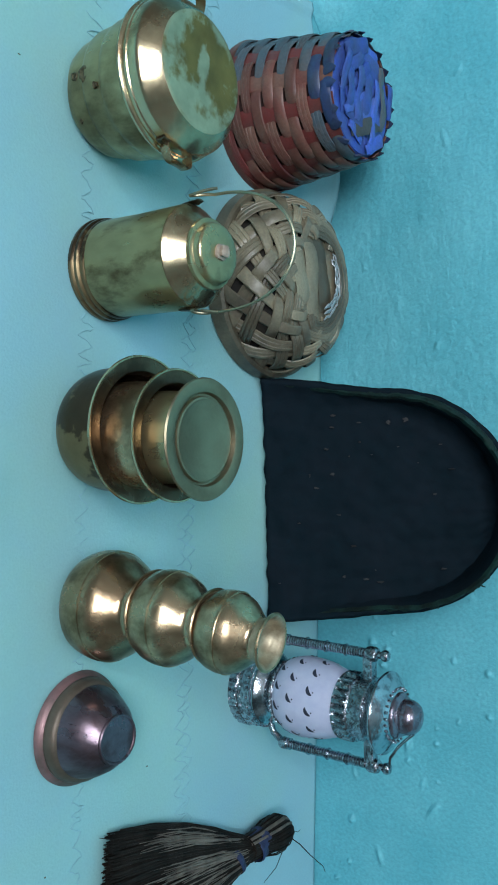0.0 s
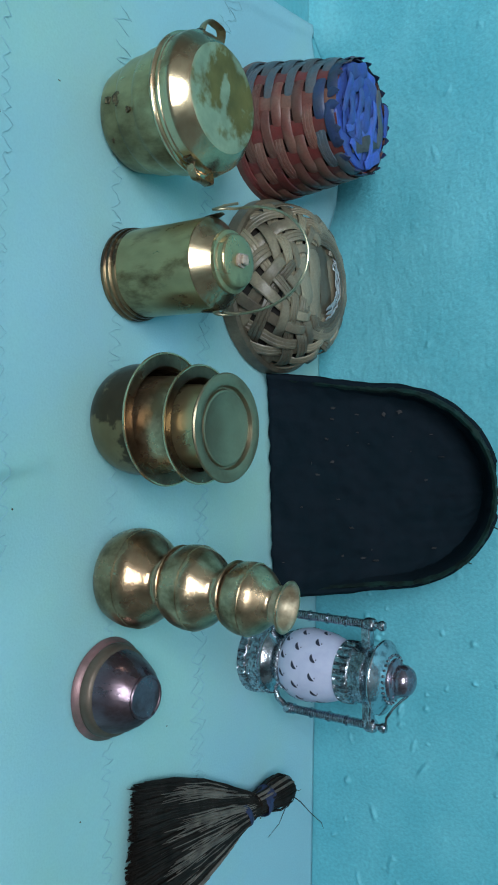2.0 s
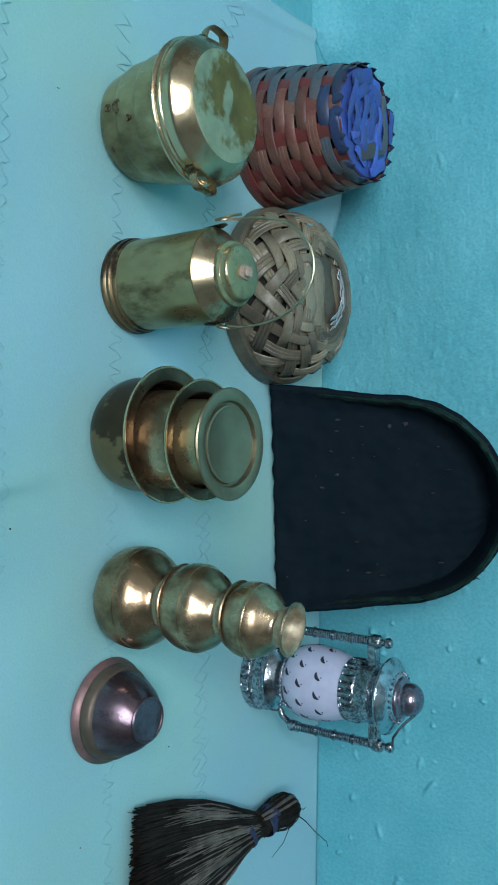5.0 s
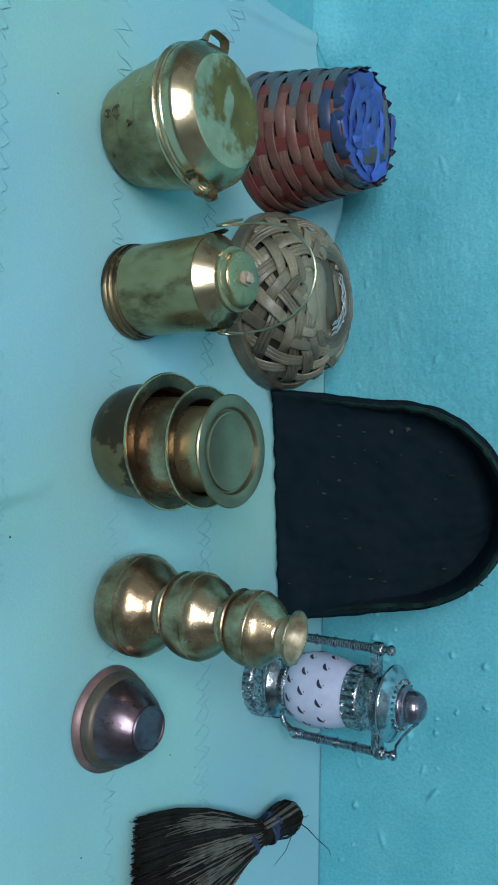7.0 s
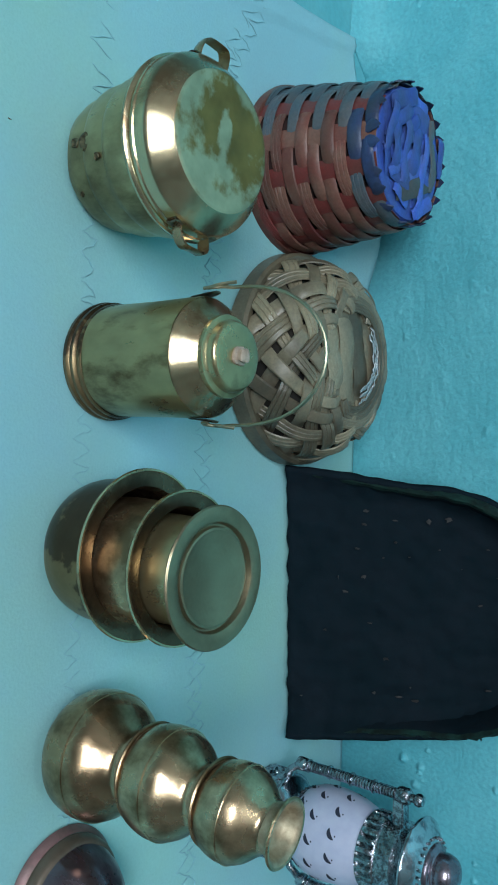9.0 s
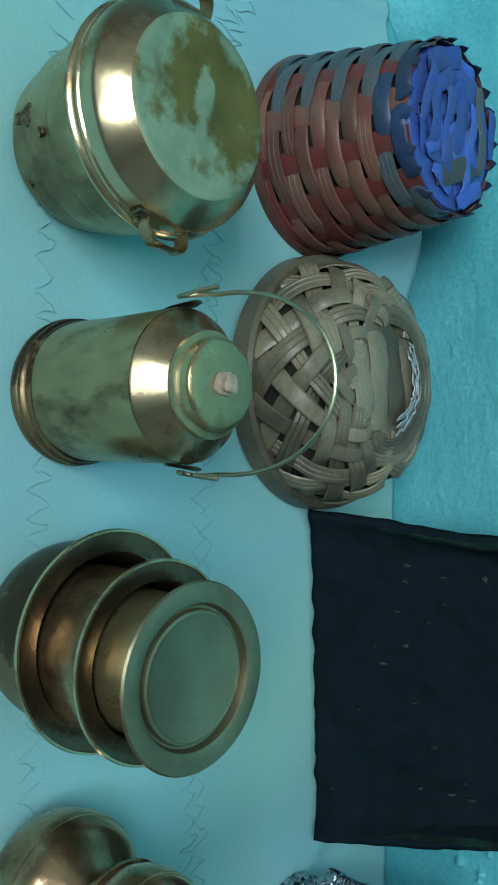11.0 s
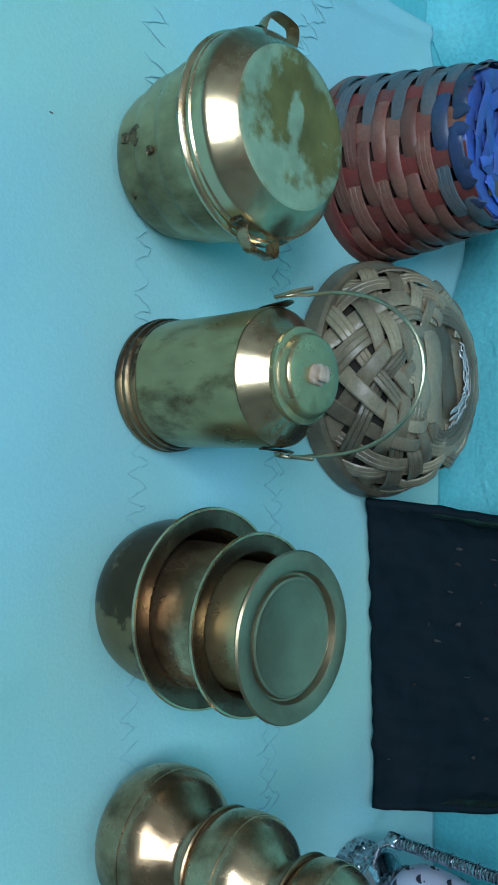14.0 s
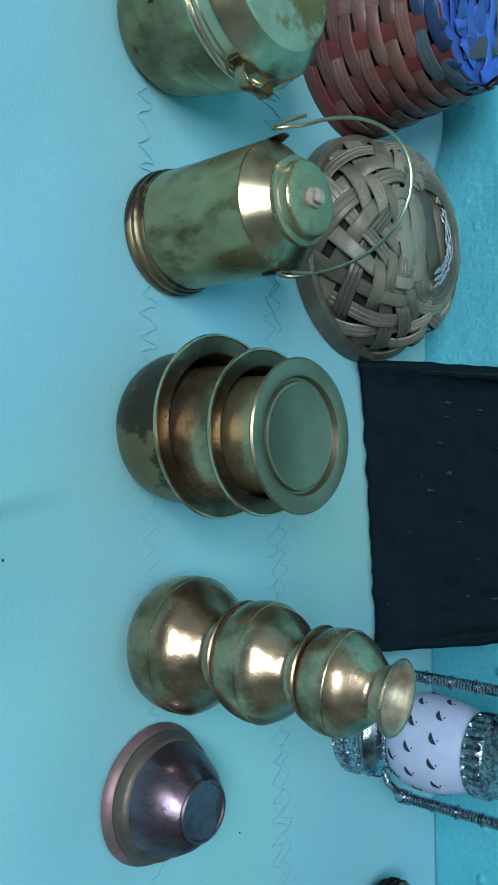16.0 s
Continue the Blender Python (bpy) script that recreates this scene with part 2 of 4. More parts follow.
def lathe(profile, segs=72, wobble=0.0, teeth=None, seed=0.0):
    """A surface of revolution about z from (radius, height) pairs; teeth: (count, depth, z0, z1)."""
    bm = bmesh.new()
    rings = []
    for r, z in profile:
        if r < 1e-6:
            rings.append([bm.verts.new((0, 0, z))])
            continue
        ring = []
        for i in range(segs):
            a = 2 * math.pi * i / segs
            q = r
            if wobble:
                q += wobble * noise.noise((math.cos(a) * 1.5 + seed, math.sin(a) * 1.5, z * 40))
            if teeth and teeth[2] <= z <= teeth[3]:
                q -= teeth[1] * (0.5 + 0.5 * math.cos(a * teeth[0])) ** 3
            ring.append(bm.verts.new((q * math.cos(a), q * math.sin(a), z)))
        rings.append(ring)
    for a, b in zip(rings, rings[1:]):
        for i in range(segs):
            j = (i + 1) % segs
            if len(a) == 1:
                bm.faces.new((a[0], b[j], b[i]))
            elif len(b) == 1:
                bm.faces.new((a[i], a[j], b[0]))
            else:
                bm.faces.new((a[i], a[j], b[j], b[i]))
    return bm


def smooth_profile(points, steps=5):
    """Catmull-Rom through (radius, height) pairs."""
    out = []
    p = [points[0], *points, points[-1]]
    for i in range(1, len(p) - 2):
        for s in range(steps):
            t = s / steps
            out.append(tuple(0.5 * (2 * p[i][k] + (p[i + 1][k] - p[i - 1][k]) * t + (2 * p[i - 1][k] - 5 * p[i][k] + 4 * p[i + 1][k] - p[i + 2][k]) * t * t
                                    + (3 * p[i][k] - p[i - 1][k] - 3 * p[i + 1][k] + p[i + 2][k]) * t ** 3) for k in (0, 1)))
    out.append(points[-1])
    return [(max(r, 0.0), z) for r, z in out]


def tube_along(points, radius, sides=8, bm=None, taper=1.0):
    bm = bm or bmesh.new()
    pts = [Vector(p) for p in points]
    rings = []
    up = Vector((0.13, 0.21, 0.97)).normalized()
    for i, p in enumerate(pts):
        d = (pts[min(i + 1, len(pts) - 1)] - pts[max(i - 1, 0)]).normalized()
        s = d.cross(up)
        s = s.normalized() if s.length > 0.05 else d.cross(Vector((1, 0, 0))).normalized()
        u = s.cross(d)
        q = radius * (1 + (taper - 1) * i / max(1, len(pts) - 1))
        rings.append([bm.verts.new(p + q * (math.cos(2 * math.pi * k / sides) * s + math.sin(2 * math.pi * k / sides) * u)) for k in range(sides)])
    for a, b in zip(rings, rings[1:]):
        for k in range(sides):
            bm.faces.new((a[k], a[(k + 1) % sides], b[(k + 1) % sides], b[k]))
    bm.faces.new(rings[0][::-1])
    bm.faces.new(rings[-1])
    return bm


FLAT_STRIP = ((-0.5, 0), (-0.40, 0.75), (0, 1.0), (0.40, 0.75), (0.5, 0), (0, -0.1))
SPLIT_STRIP = ((-0.5, 0), (-0.45, 0.75), (-0.24, 1.0), (-0.19, 0.62), (-0.14, 1.0), (0.10, 1.05), (0.15, 0.62), (0.20, 1.0), (0.45, 0.75), (0.5, 0), (0, -0.1))


def ribbon(points, normals, width, thick, closed=False, bm=None, taper=None, section=FLAT_STRIP):
    """A flat strip with thickness and slightly rounded face, along points with outward normals."""
    bm = bm or bmesh.new()
    pts, nor = [Vector(p) for p in points], [Vector(n).normalized() for n in normals]
    cnt = len(pts)
    rings = []
    for i, (p, n) in enumerate(zip(pts, nor)):
        a = pts[(i - 1) % cnt] if closed else pts[max(i - 1, 0)]
        b = pts[(i + 1) % cnt] if closed else pts[min(i + 1, cnt - 1)]
        s = (b - a).normalized().cross(n).normalized()
        w = width * (taper[i] if taper else 1.0)
        rings.append([bm.verts.new(p + s * (w * u) + n * (thick * h)) for u, h in section])
    for i in range(cnt if closed else cnt - 1):
        a, b = rings[i], rings[(i + 1) % cnt]
        for k in range(len(section)):
            q = (k + 1) % len(section)
            bm.faces.new((a[k], a[q], b[q], b[k]))
    if not closed:
        bm.faces.new(rings[0][::-1])
        bm.faces.new(rings[-1])
    return bm


def grid_sheet(x0, x1, nx, y0, y1, ny, height, thick):
    """A sheet over x and y, height(x, y), with a lower face."""
    bm = bmesh.new()
    top = [[bm.verts.new((x0 + (x1 - x0) * i / nx, y0 + (y1 - y0) * j / ny, 0)) for j in range(ny + 1)] for i in range(nx + 1)]
    for col in top:
        for v in col:
            v.co.z = height(v.co.x, v.co.y)
    faces = [bm.faces.new((top[i][j], top[i + 1][j], top[i + 1][j + 1], top[i][j + 1])) for i in range(nx) for j in range(ny)]
    low = {}
    for e in [e for e in bm.edges if e.is_boundary]:
        for v in e.verts:
            if v not in low:
                low[v] = bm.verts.new(v.co - Vector((0, 0, thick)))
        a, b = e.verts
        bm.faces.new((a, b, low[b], low[a]))
    bmesh.ops.recalc_face_normals(bm, faces=bm.faces)
    return bm


# ---- the setting ----
WALL_Y = 0.522
ROOM_X0, ROOM_X1, ROOM_Y0, ROOM_H = -1.6, 1.7, -1.30, 2.6

rnd = random.Random(4)
blobs = [(rnd.uniform(0.12, 0.5), rnd.uniform(0.02, 0.20), rnd.uniform(0.0009, 0.0021), rnd.uniform(0.0014, 0.0036), rnd.choice((0.6, 0.9, 1.2, 2.6, 3.8)), rnd.uniform(-0.9, 0.5)) for _ in range(95)]
blobs += [(rnd.uniform(-0.45, 0.12), rnd.uniform(0.02, 0.22), rnd.uniform(0.0012, 0.0030), rnd.uniform(0.0004, 0.0011), rnd.uniform(1.0, 3.0), rnd.uniform(-0.6, 0.6)) for _ in range(60)]


cells = collections.defaultdict(list)
for blob in blobs:
    for i in (-1, 0, 1):
        for j in (-1, 0, 1):
            cells[math.floor(blob[0] / 0.035) + i, math.floor(blob[1] / 0.035) + j].append(blob)


def plaster_relief(x, z):
    calm = max(0.35, min(1.0, (0.16 - x) / 0.12))
    h = 0.0018 * noise.noise((x * 9, z * 9, 3.1)) + calm * (0.00036 * noise.noise((x * 45, z * 90, 7.7)) + 0.0003 * noise.noise((x * 150, z * 200, 1.7)))
    # the wall runs into the floor in a small cove beside the cloth
    h += 0.022 * math.exp(-z / 0.010) * max(0.0, min(1.0, (-0.314 - x) / 0.02))
    for bx, bz, br, bh, bs, turn in cells.get((math.floor(x / 0.035), math.floor(z / 0.035)), ()):
        ex, ez = x - bx, z - bz
        dx, dz = (ex * math.cos(turn) + ez * math.sin(turn)) / (br * bs), (ez * math.cos(turn) - ex * math.sin(turn)) / br
        if abs(dx) < 3 and abs(dz) < 3:
            h += bh * math.exp(-(dx * dx + dz * dz))
    return h


bm = grid_sheet(-0.46, 0.50, 1240, 0.0, 0.27, 360, plaster_relief, 0.03)
wall_front = mesh_object("wall_north", bm, PLASTER, sharp=180)
wall_front.matrix_basis = Matrix(((1, 0, 0, 0), (0, 0, -1, WALL_Y), (0, 1, 0, -0.003), (0, 0, 0, 1)))
tagged(wall_front, "rough turquoise painted plaster wall with drips", "wall", kind="structure")
bm = bmesh.new()
box(bm, ROOM_X0, -0.46, WALL_Y - 0.002, WALL_Y + 0.12, -0.003, ROOM_H)
box(bm, 0.50, ROOM_X1, WALL_Y - 0.002, WALL_Y + 0.12, -0.003, ROOM_H)
box(bm, -0.46, 0.50, WALL_Y - 0.002, WALL_Y + 0.12, 0.267, ROOM_H)
box(bm, -0.46, 0.50, WALL_Y + 0.031, WALL_Y + 0.12, -0.003, 0.267)
tagged(mesh_object("wall_north_outer", bm, PLASTER), "turquoise painted plaster wall", "wall", kind="structure")
for nm, args in (("wall_west", (ROOM_X0 - 0.1, ROOM_X0, ROOM_Y0, WALL_Y + 0.12, -0.003, ROOM_H)), ("wall_east", (ROOM_X1, ROOM_X1 + 0.1, ROOM_Y0, WALL_Y + 0.12, -0.003, ROOM_H))):
    tagged(mesh_object(nm, box(bmesh.new(), *args), ROOM_WALL), "grey limewashed wall", "wall", kind="structure")
bm = bmesh.new()
xa, xb, za, zb = WIN_X - WIN_W / 2, WIN_X + WIN_W / 2, WIN_Z - WIN_H / 2, WIN_Z + WIN_H / 2
box(bm, ROOM_X0 - 0.1, xa, ROOM_Y0 - 0.12, ROOM_Y0, -0.003, ROOM_H)
box(bm, xb, ROOM_X1 + 0.1, ROOM_Y0 - 0.12, ROOM_Y0, -0.003, ROOM_H)
box(bm, xa, xb, ROOM_Y0 - 0.12, ROOM_Y0, -0.003, za)
box(bm, xa, xb, ROOM_Y0 - 0.12, ROOM_Y0, zb, ROOM_H)
tagged(mesh_object("wall_south", bm, ROOM_WALL), "grey limewashed wall with a window opening", "wall", kind="structure")
window = tagged(new("window_1"), "plain wooden window with two casements", "window", kind="structure")
bm = bmesh.new()
for k in (xa, WIN_X - 0.03, xb - 0.05):
    box(bm, k, k + (0.06 if k == WIN_X - 0.03 else 0.05), ROOM_Y0 - 0.05, ROOM_Y0 - 0.005, za, zb, 0.004)
box(bm, xa + 0.05, xb - 0.05, ROOM_Y0 - 0.049, ROOM_Y0 - 0.006, za, za + 0.05, 0.004)
box(bm, xa + 0.05, xb - 0.05, ROOM_Y0 - 0.049, ROOM_Y0 - 0.006, zb - 0.05, zb, 0.004)
box(bm, xa + 0.05, WIN_X - 0.03, ROOM_Y0 - 0.048, ROOM_Y0 - 0.007, WIN_Z - 0.02, WIN_Z + 0.02, 0.004)
box(bm, WIN_X + 0.03, xb - 0.05, ROOM_Y0 - 0.048, ROOM_Y0 - 0.007, WIN_Z - 0.02, WIN_Z + 0.02, 0.004)
part("window_frame", bm, GLASS_WHITE, window)
tagged(mesh_object("ceiling", box(bmesh.new(), ROOM_X0 - 0.1, ROOM_X1 + 0.1, ROOM_Y0 - 0.12, WALL_Y + 0.12, ROOM_H, ROOM_H + 0.1), CEILING), "whitewashed ceiling", "ceiling", kind="structure")
tagged(mesh_object("floor", box(bmesh.new(), ROOM_X0 - 0.1, ROOM_X1 + 0.1, ROOM_Y0 - 0.12, WALL_Y + 0.12, -0.10, -0.003), FLOOR_PAINT), "turquoise painted cement floor", "floor", kind="structure")

# ---- the cloth ----
CLOTH_X0, CLOTH_Y1 = -0.326, 0.519


def cloth_height(x, y):
    far = max(0.0, min(1.0, (0.235 - y) / 0.06))
    h = 0.0085 * far * (noise.noise((x * 6, y * 9, 2.0)) + 0.6 * noise.noise((x * 17, y * 14, 5.0)))
    h += 0.0060 * far * math.exp(-((x - 0.016 - 0.1 * (0.24 - y)) / 0.0045) ** 2) + 0.0016 * far * math.exp(-((x - 0.075 + 0.3 * (0.24 - y)) / 0.012) ** 2)
    h += 0.0002 * noise.noise((x * 30, y * 30, 1.0)) + 0.0007 * noise.noise((x * 11, y * 20, 6.0))
    edge = max(0.0, min(1.0, (-0.27 - x) / 0.05))
    h += 0.004 * edge * (0.5 + noise.noise((x * 12, y * 12, 9.0))) * max(0.0, min(1.0, (0.44 - y) / 0.05))
    edge_x = CLOTH_X0 + 0.008 - 0.078 * (y - 0.324)
    hem = x - edge_x
    if hem < 0.016:
        h += 0.0011 * math.exp(-((hem - 0.0125) / 0.0022) ** 2) + 0.0006
    h += 0.0030 * max(0.0, min(1.0, (-0.235 - x) / 0.03)) * max(0.0, min(1.0, (0.40 - y) / 0.10)) * (0.5 + noise.noise((x * 22 + y * 16, y * 5 - x * 6, 4.0)))
    if y > 0.480 and x < -0.10:
        h += 0.016 * math.exp(-((x + 0.205) / 0.045) ** 2) * ((y - 0.480) / 0.039) ** 2
    return h - 0.0003


bm = grid_sheet(CLOTH_X0, 0.85, 480, -0.75, CLOTH_Y1, 400, cloth_height, 0.0014)
for v in bm.verts:
    k = max(0.0, min(1.0, (CLOTH_X0 + 0.11 - v.co.x) / 0.11))
    v.co.x += k * (0.0015 * noise.noise((v.co.y * 14, 0, 0)) + 0.008 - 0.078 * (v.co.y - 0.324))
    k = max(0.0, (v.co.y - CLOTH_Y1 + 0.05) / 0.05)
    v.co.y += k * (0.0025 - 0.0165 * max(0.0, min(1.0, (-0.27 - v.co.x) / 0.05)) - 0.003 * max(0.0, min(1.0, (-0.05 - v.co.x) / 0.15)))
cloth = new("cloth")
tagged(cloth, "pale aqua cotton cloth with zigzag stitching, spread on the floor", "cloth")
part("sheet", bm, CLOTH, cloth, sharp=180)


def stitch_row(y0, bend, seed, x0=-0.32, x1=0.36, amp=0.0085, step=0.0060, skip=0.07):
    r = random.Random(seed)
    bm = bmesh.new()
    pts, x, side = [], x0, 1
    while x < x1:
        k = max(0.0, min(1.0, (-0.24 - x) / 0.08))
        y = y0 + bend * k * k + side * amp * r.uniform(0.45, 1.1)
        pts.append(Vector((x + r.uniform(-0.001, 0.001), y, 0)))
        x += step * r.uniform(0.6, 1.4)
        side = -side
    for a, b in zip(pts, pts[1:]):
        if r.random() < skip:
            continue
        q = [a.lerp(b, s) for s in (0, 0.25, 0.5, 0.75, 1.0)]
        for p, lift in zip(q, (0.0, 0.0004, 0.0006, 0.0004, 0.0)):
            p.z = cloth_height(p.x, p.y) + lift
            p.x += r.uniform(-0.0009, 0.0009)
        tube_along(q, 0.00026, 5, bm)
    return bm


for y0, bend, seed, amp, xa_, xb_, step in ((0.198, 0.0, 1, 0.004, -0.30, 0.36, 0.005), (0.284, 0.018, 2, 0.0082, -0.32, -0.20, 0.0046), (0.2805, 0.0, 6, 0.0052, -0.20, 0.36, 0.0048),
                                             (0.368, 0.032, 3, 0.0080, -0.32, -0.16, 0.0045), (0.376, 0.034, 9, 0.0070, -0.31, -0.20, 0.0050), (0.3635, 0.0, 7, 0.0056, -0.16, 0.36, 0.0052), (0.3695, 0.0, 8, 0.0052, -0.16, 0.36, 0.0050), (0.115, 0.0, 4, 0.004, -0.30, 0.36, 0.005)):
    part("zigzag_stitching", stitch_row(y0, bend, seed, xa_, xb_, amp, step), THREAD, cloth, "loose grey zigzag thread")["kind"] = "stuff"
rs = random.Random(31)
for k in range(14):
    sx, sy = (rs.uniform(-0.28, 0.32), rs.uniform(0.16, 0.26)) if k < 9 else (rs.uniform(0.18, 0.34), rs.uniform(0.26, 0.48))
    part("dirt_speck", lathe([(0, 0), (0.0007, 0.0001), (0.0005, 0.0004), (0, 0.0005)], 7, 0.0004, seed=k), RIVET, cloth, "small dark speck",
         at=pose(sx, sy, cloth_height(sx, sy), 0, 0, k * 40) @ Matrix.Diagonal((rs.uniform(0.6, 1.6), rs.uniform(0.4, 1.0), 1, 1)))


# ---- brass pot turned over, with strap handles ----
def strap_handle(r0, z0, side, width=0.0060, reach=0.0068, drop=0.003):
    pts, nor = [], []
    for i in range(13):
        a = math.pi * i / 12
        out = r0 + reach * min(1.0, 1.25 * math.sin(a)) ** 0.8
        pts.append((side * out, 0.0085 * math.copysign(abs(math.cos(a)) ** 0.75, math.cos(a)), z0 + drop * math.sin(a)))
        nor.append((side * (0.25 + math.sin(a)), math.cos(a), 0))
    return ribbon(pts, nor, width, 0.0007)


def brass_pot(x, y):
    t = thing("brass_pot", x, y, 0, "small tarnished brass cooking pot with lid and two strap handles", "pot", turn=-6)
    body = [(0.0, 0.0), (0.0240, 0.0), (0.0272, 0.0010), (0.0292, 0.0034), (0.0306, 0.0080), (0.0316, 0.0150), (0.0318, 0.0168), (0.0328, 0.0176), (0.0336, 0.0200), (0.0343, 0.0280), (0.0345, 0.0318), (0.0354, 0.0328), (0.0360, 0.0360), (0.0364, 0.0480)]
    part("body", lathe(body, 80, 0.0006), BRASS, t)
    rim = [(0.0362, 0.0474), (0.0388, 0.0482), (0.0400, 0.0494), (0.0402, 0.0508), (0.0394, 0.0518), (0.0385, 0.0522), (0.0385, 0.0532), (0.0393, 0.0536), (0.0393, 0.0548), (0.0387, 0.0554)]
    part("rim", lathe(rim, 80), BRASS_BRIGHT, t, "bright rolled rim")
    lid = [(0.0387, 0.0550), (0.0385, 0.0592), (0.0381, 0.0606), (0.0373, 0.0618), (0.0304, 0.0686), (0.0296, 0.0693)]
    lid_ob = part("lid", lathe(lid, 80, 0.0003), BRASS_BRIGHT, t, "bright bevelled brass lid")
    part("lid_top", lathe([(0.0297, 0.0692), (0.0288, 0.0697), (0.027, 0.0696), (0.015, 0.0693), (0.0, 0.0692)], 80), BRASS_STAIN, lid_ob, "flat disc with brown stains")
    for side in (1, -1):
        part("handle", strap_handle(0.0382, 0.0562, side, reach=0.0078), BRASS_BROWN, t, "bent brass strap handle")
        bm = bmesh.new()
        for s in (-1, 1):
            ribbon([(side * 0.0371, s * 0.0105, 0.0545), (side * 0.0374, s * 0.0105, 0.0575), (side * 0.0367, s * 0.0105, 0.0600)], [(side, 0, 0.0)] * 3, 0.006, 0.0008, bm=bm)
        part("handle_plate", bm, BRASS_DULL, t)
    for ang, z, rr in ((-87, 0.0105, 0.0023), (-84, 0.0200, 0.0036), (-78, 0.0195, 0.0010), (-70, 0.0290, 0.0015), (-46, 0.0090, 0.0012)):
        rad = 0.0310 + (z - 0.010) * 0.24
        m = pose(rad * math.cos(radians(ang)), rad * math.sin(radians(ang)), z, 84, 0, ang + 90)
        part("rivet", lathe([(rr, -0.0010), (rr, 0.0001), (rr * 0.75, 0.0004), (rr * 0.45, 0.0), (0, 0.0001)], 16, 0.0009, seed=z * 900), RIVET, t, "dark riveted spot", at=m)
    return t


# ---- milk can with wire bail ----
def milk_can(x, y):
    t = thing("milk_can", x, y, 0, "small tarnished brass milk can with lid and wire bail", "milk can", turn=2)
    base = [(0.0, 0.0), (0.0262, 0.0), (0.0275, 0.0008), (0.0279, 0.0030), (0.0273, 0.0040), (0.0269, 0.0044), (0.0275, 0.0052), (0.0275, 0.0070), (0.0268, 0.0078), (0.0262, 0.0081), (0.0267, 0.0090), (0.0266, 0.0104), (0.0260, 0.0112)]
    part("base_ring", lathe(base, 72), BRASS_PATCH, t, "grooved brass foot ring")
    part("body", lathe([(0.0260, 0.0110), (0.0260, 0.036), (0.0260, 0.0632), (0.0256, 0.0643)], 72, 0.0005), CAN_BRASS, t)
    part("shoulder", lathe([(0.0256, 0.0643), (0.0252, 0.0649), (0.0176, 0.0722), (0.0170, 0.0730)], 72), BRASS_BRIGHT, t, "bright conical shoulder")
    lid = part("lid", lathe([(0.0168, 0.0726), (0.0176, 0.0730), (0.0179, 0.0739), (0.0175, 0.0750), (0.0160, 0.0755), (0.0154, 0.0760), (0.0150, 0.0782), (0.0145, 0.0793), (0.0136, 0.0799), (0.009, 0.0804), (0.0, 0.0806)], 72), BRASS, t)
    part("knob", lathe([(0.0044, 0.0803), (0.0042, 0.0816), (0.0028, 0.0821), (0.0032, 0.0841), (0.0022, 0.0849), (0.0, 0.0850)], 20, 0.0010, seed=3), PUTTY, lid, "broken pinkish solder stub")
    for s in (-1, 1):
        bm = ribbon([(s * 0.0261, 0, 0.055), (s * 0.0264, 0, 0.060), (s * 0.0267, 0, 0.064), (s * 0.0274, 0, 0.0685)], [(s, 0, 0)] * 4, 0.0078, 0.0008, taper=[0.7, 1.0, 1.0, 0.5])
        part("ear", bm, BRASS_DULL, t, "riveted brass ear")
    arc = []
    for i in range(25):
        a = math.pi * (1 - i / 24)
        arc.append((0.0290 * math.cos(a), 0.004 * math.sin(a), 0.0765 + 0.0450 * math.sin(a) ** 0.8))
    bm = tube_along(arc, 0.00075, 8)
    for s in (-1, 1):
        hook = [(s * 0.0290, 0.0, 0.0768), (s * 0.0294, -0.0012, 0.0730), (s * 0.0292, -0.0034, 0.0690), (s * 0.0287, -0.0062, 0.0672), (s * 0.0282, -0.0084, 0.0682), (s * 0.0282, -0.0090, 0.0712), (s * 0.0290, -0.0082, 0.0752), (s * 0.0297, -0.0064, 0.0800), (s * 0.0300, -0.0050, 0.0828)]
        tube_along(hook, 0.00075, 8, bm)
    part("bail_handle", bm, WIRE, t, "thin bent wire bail")
    return t


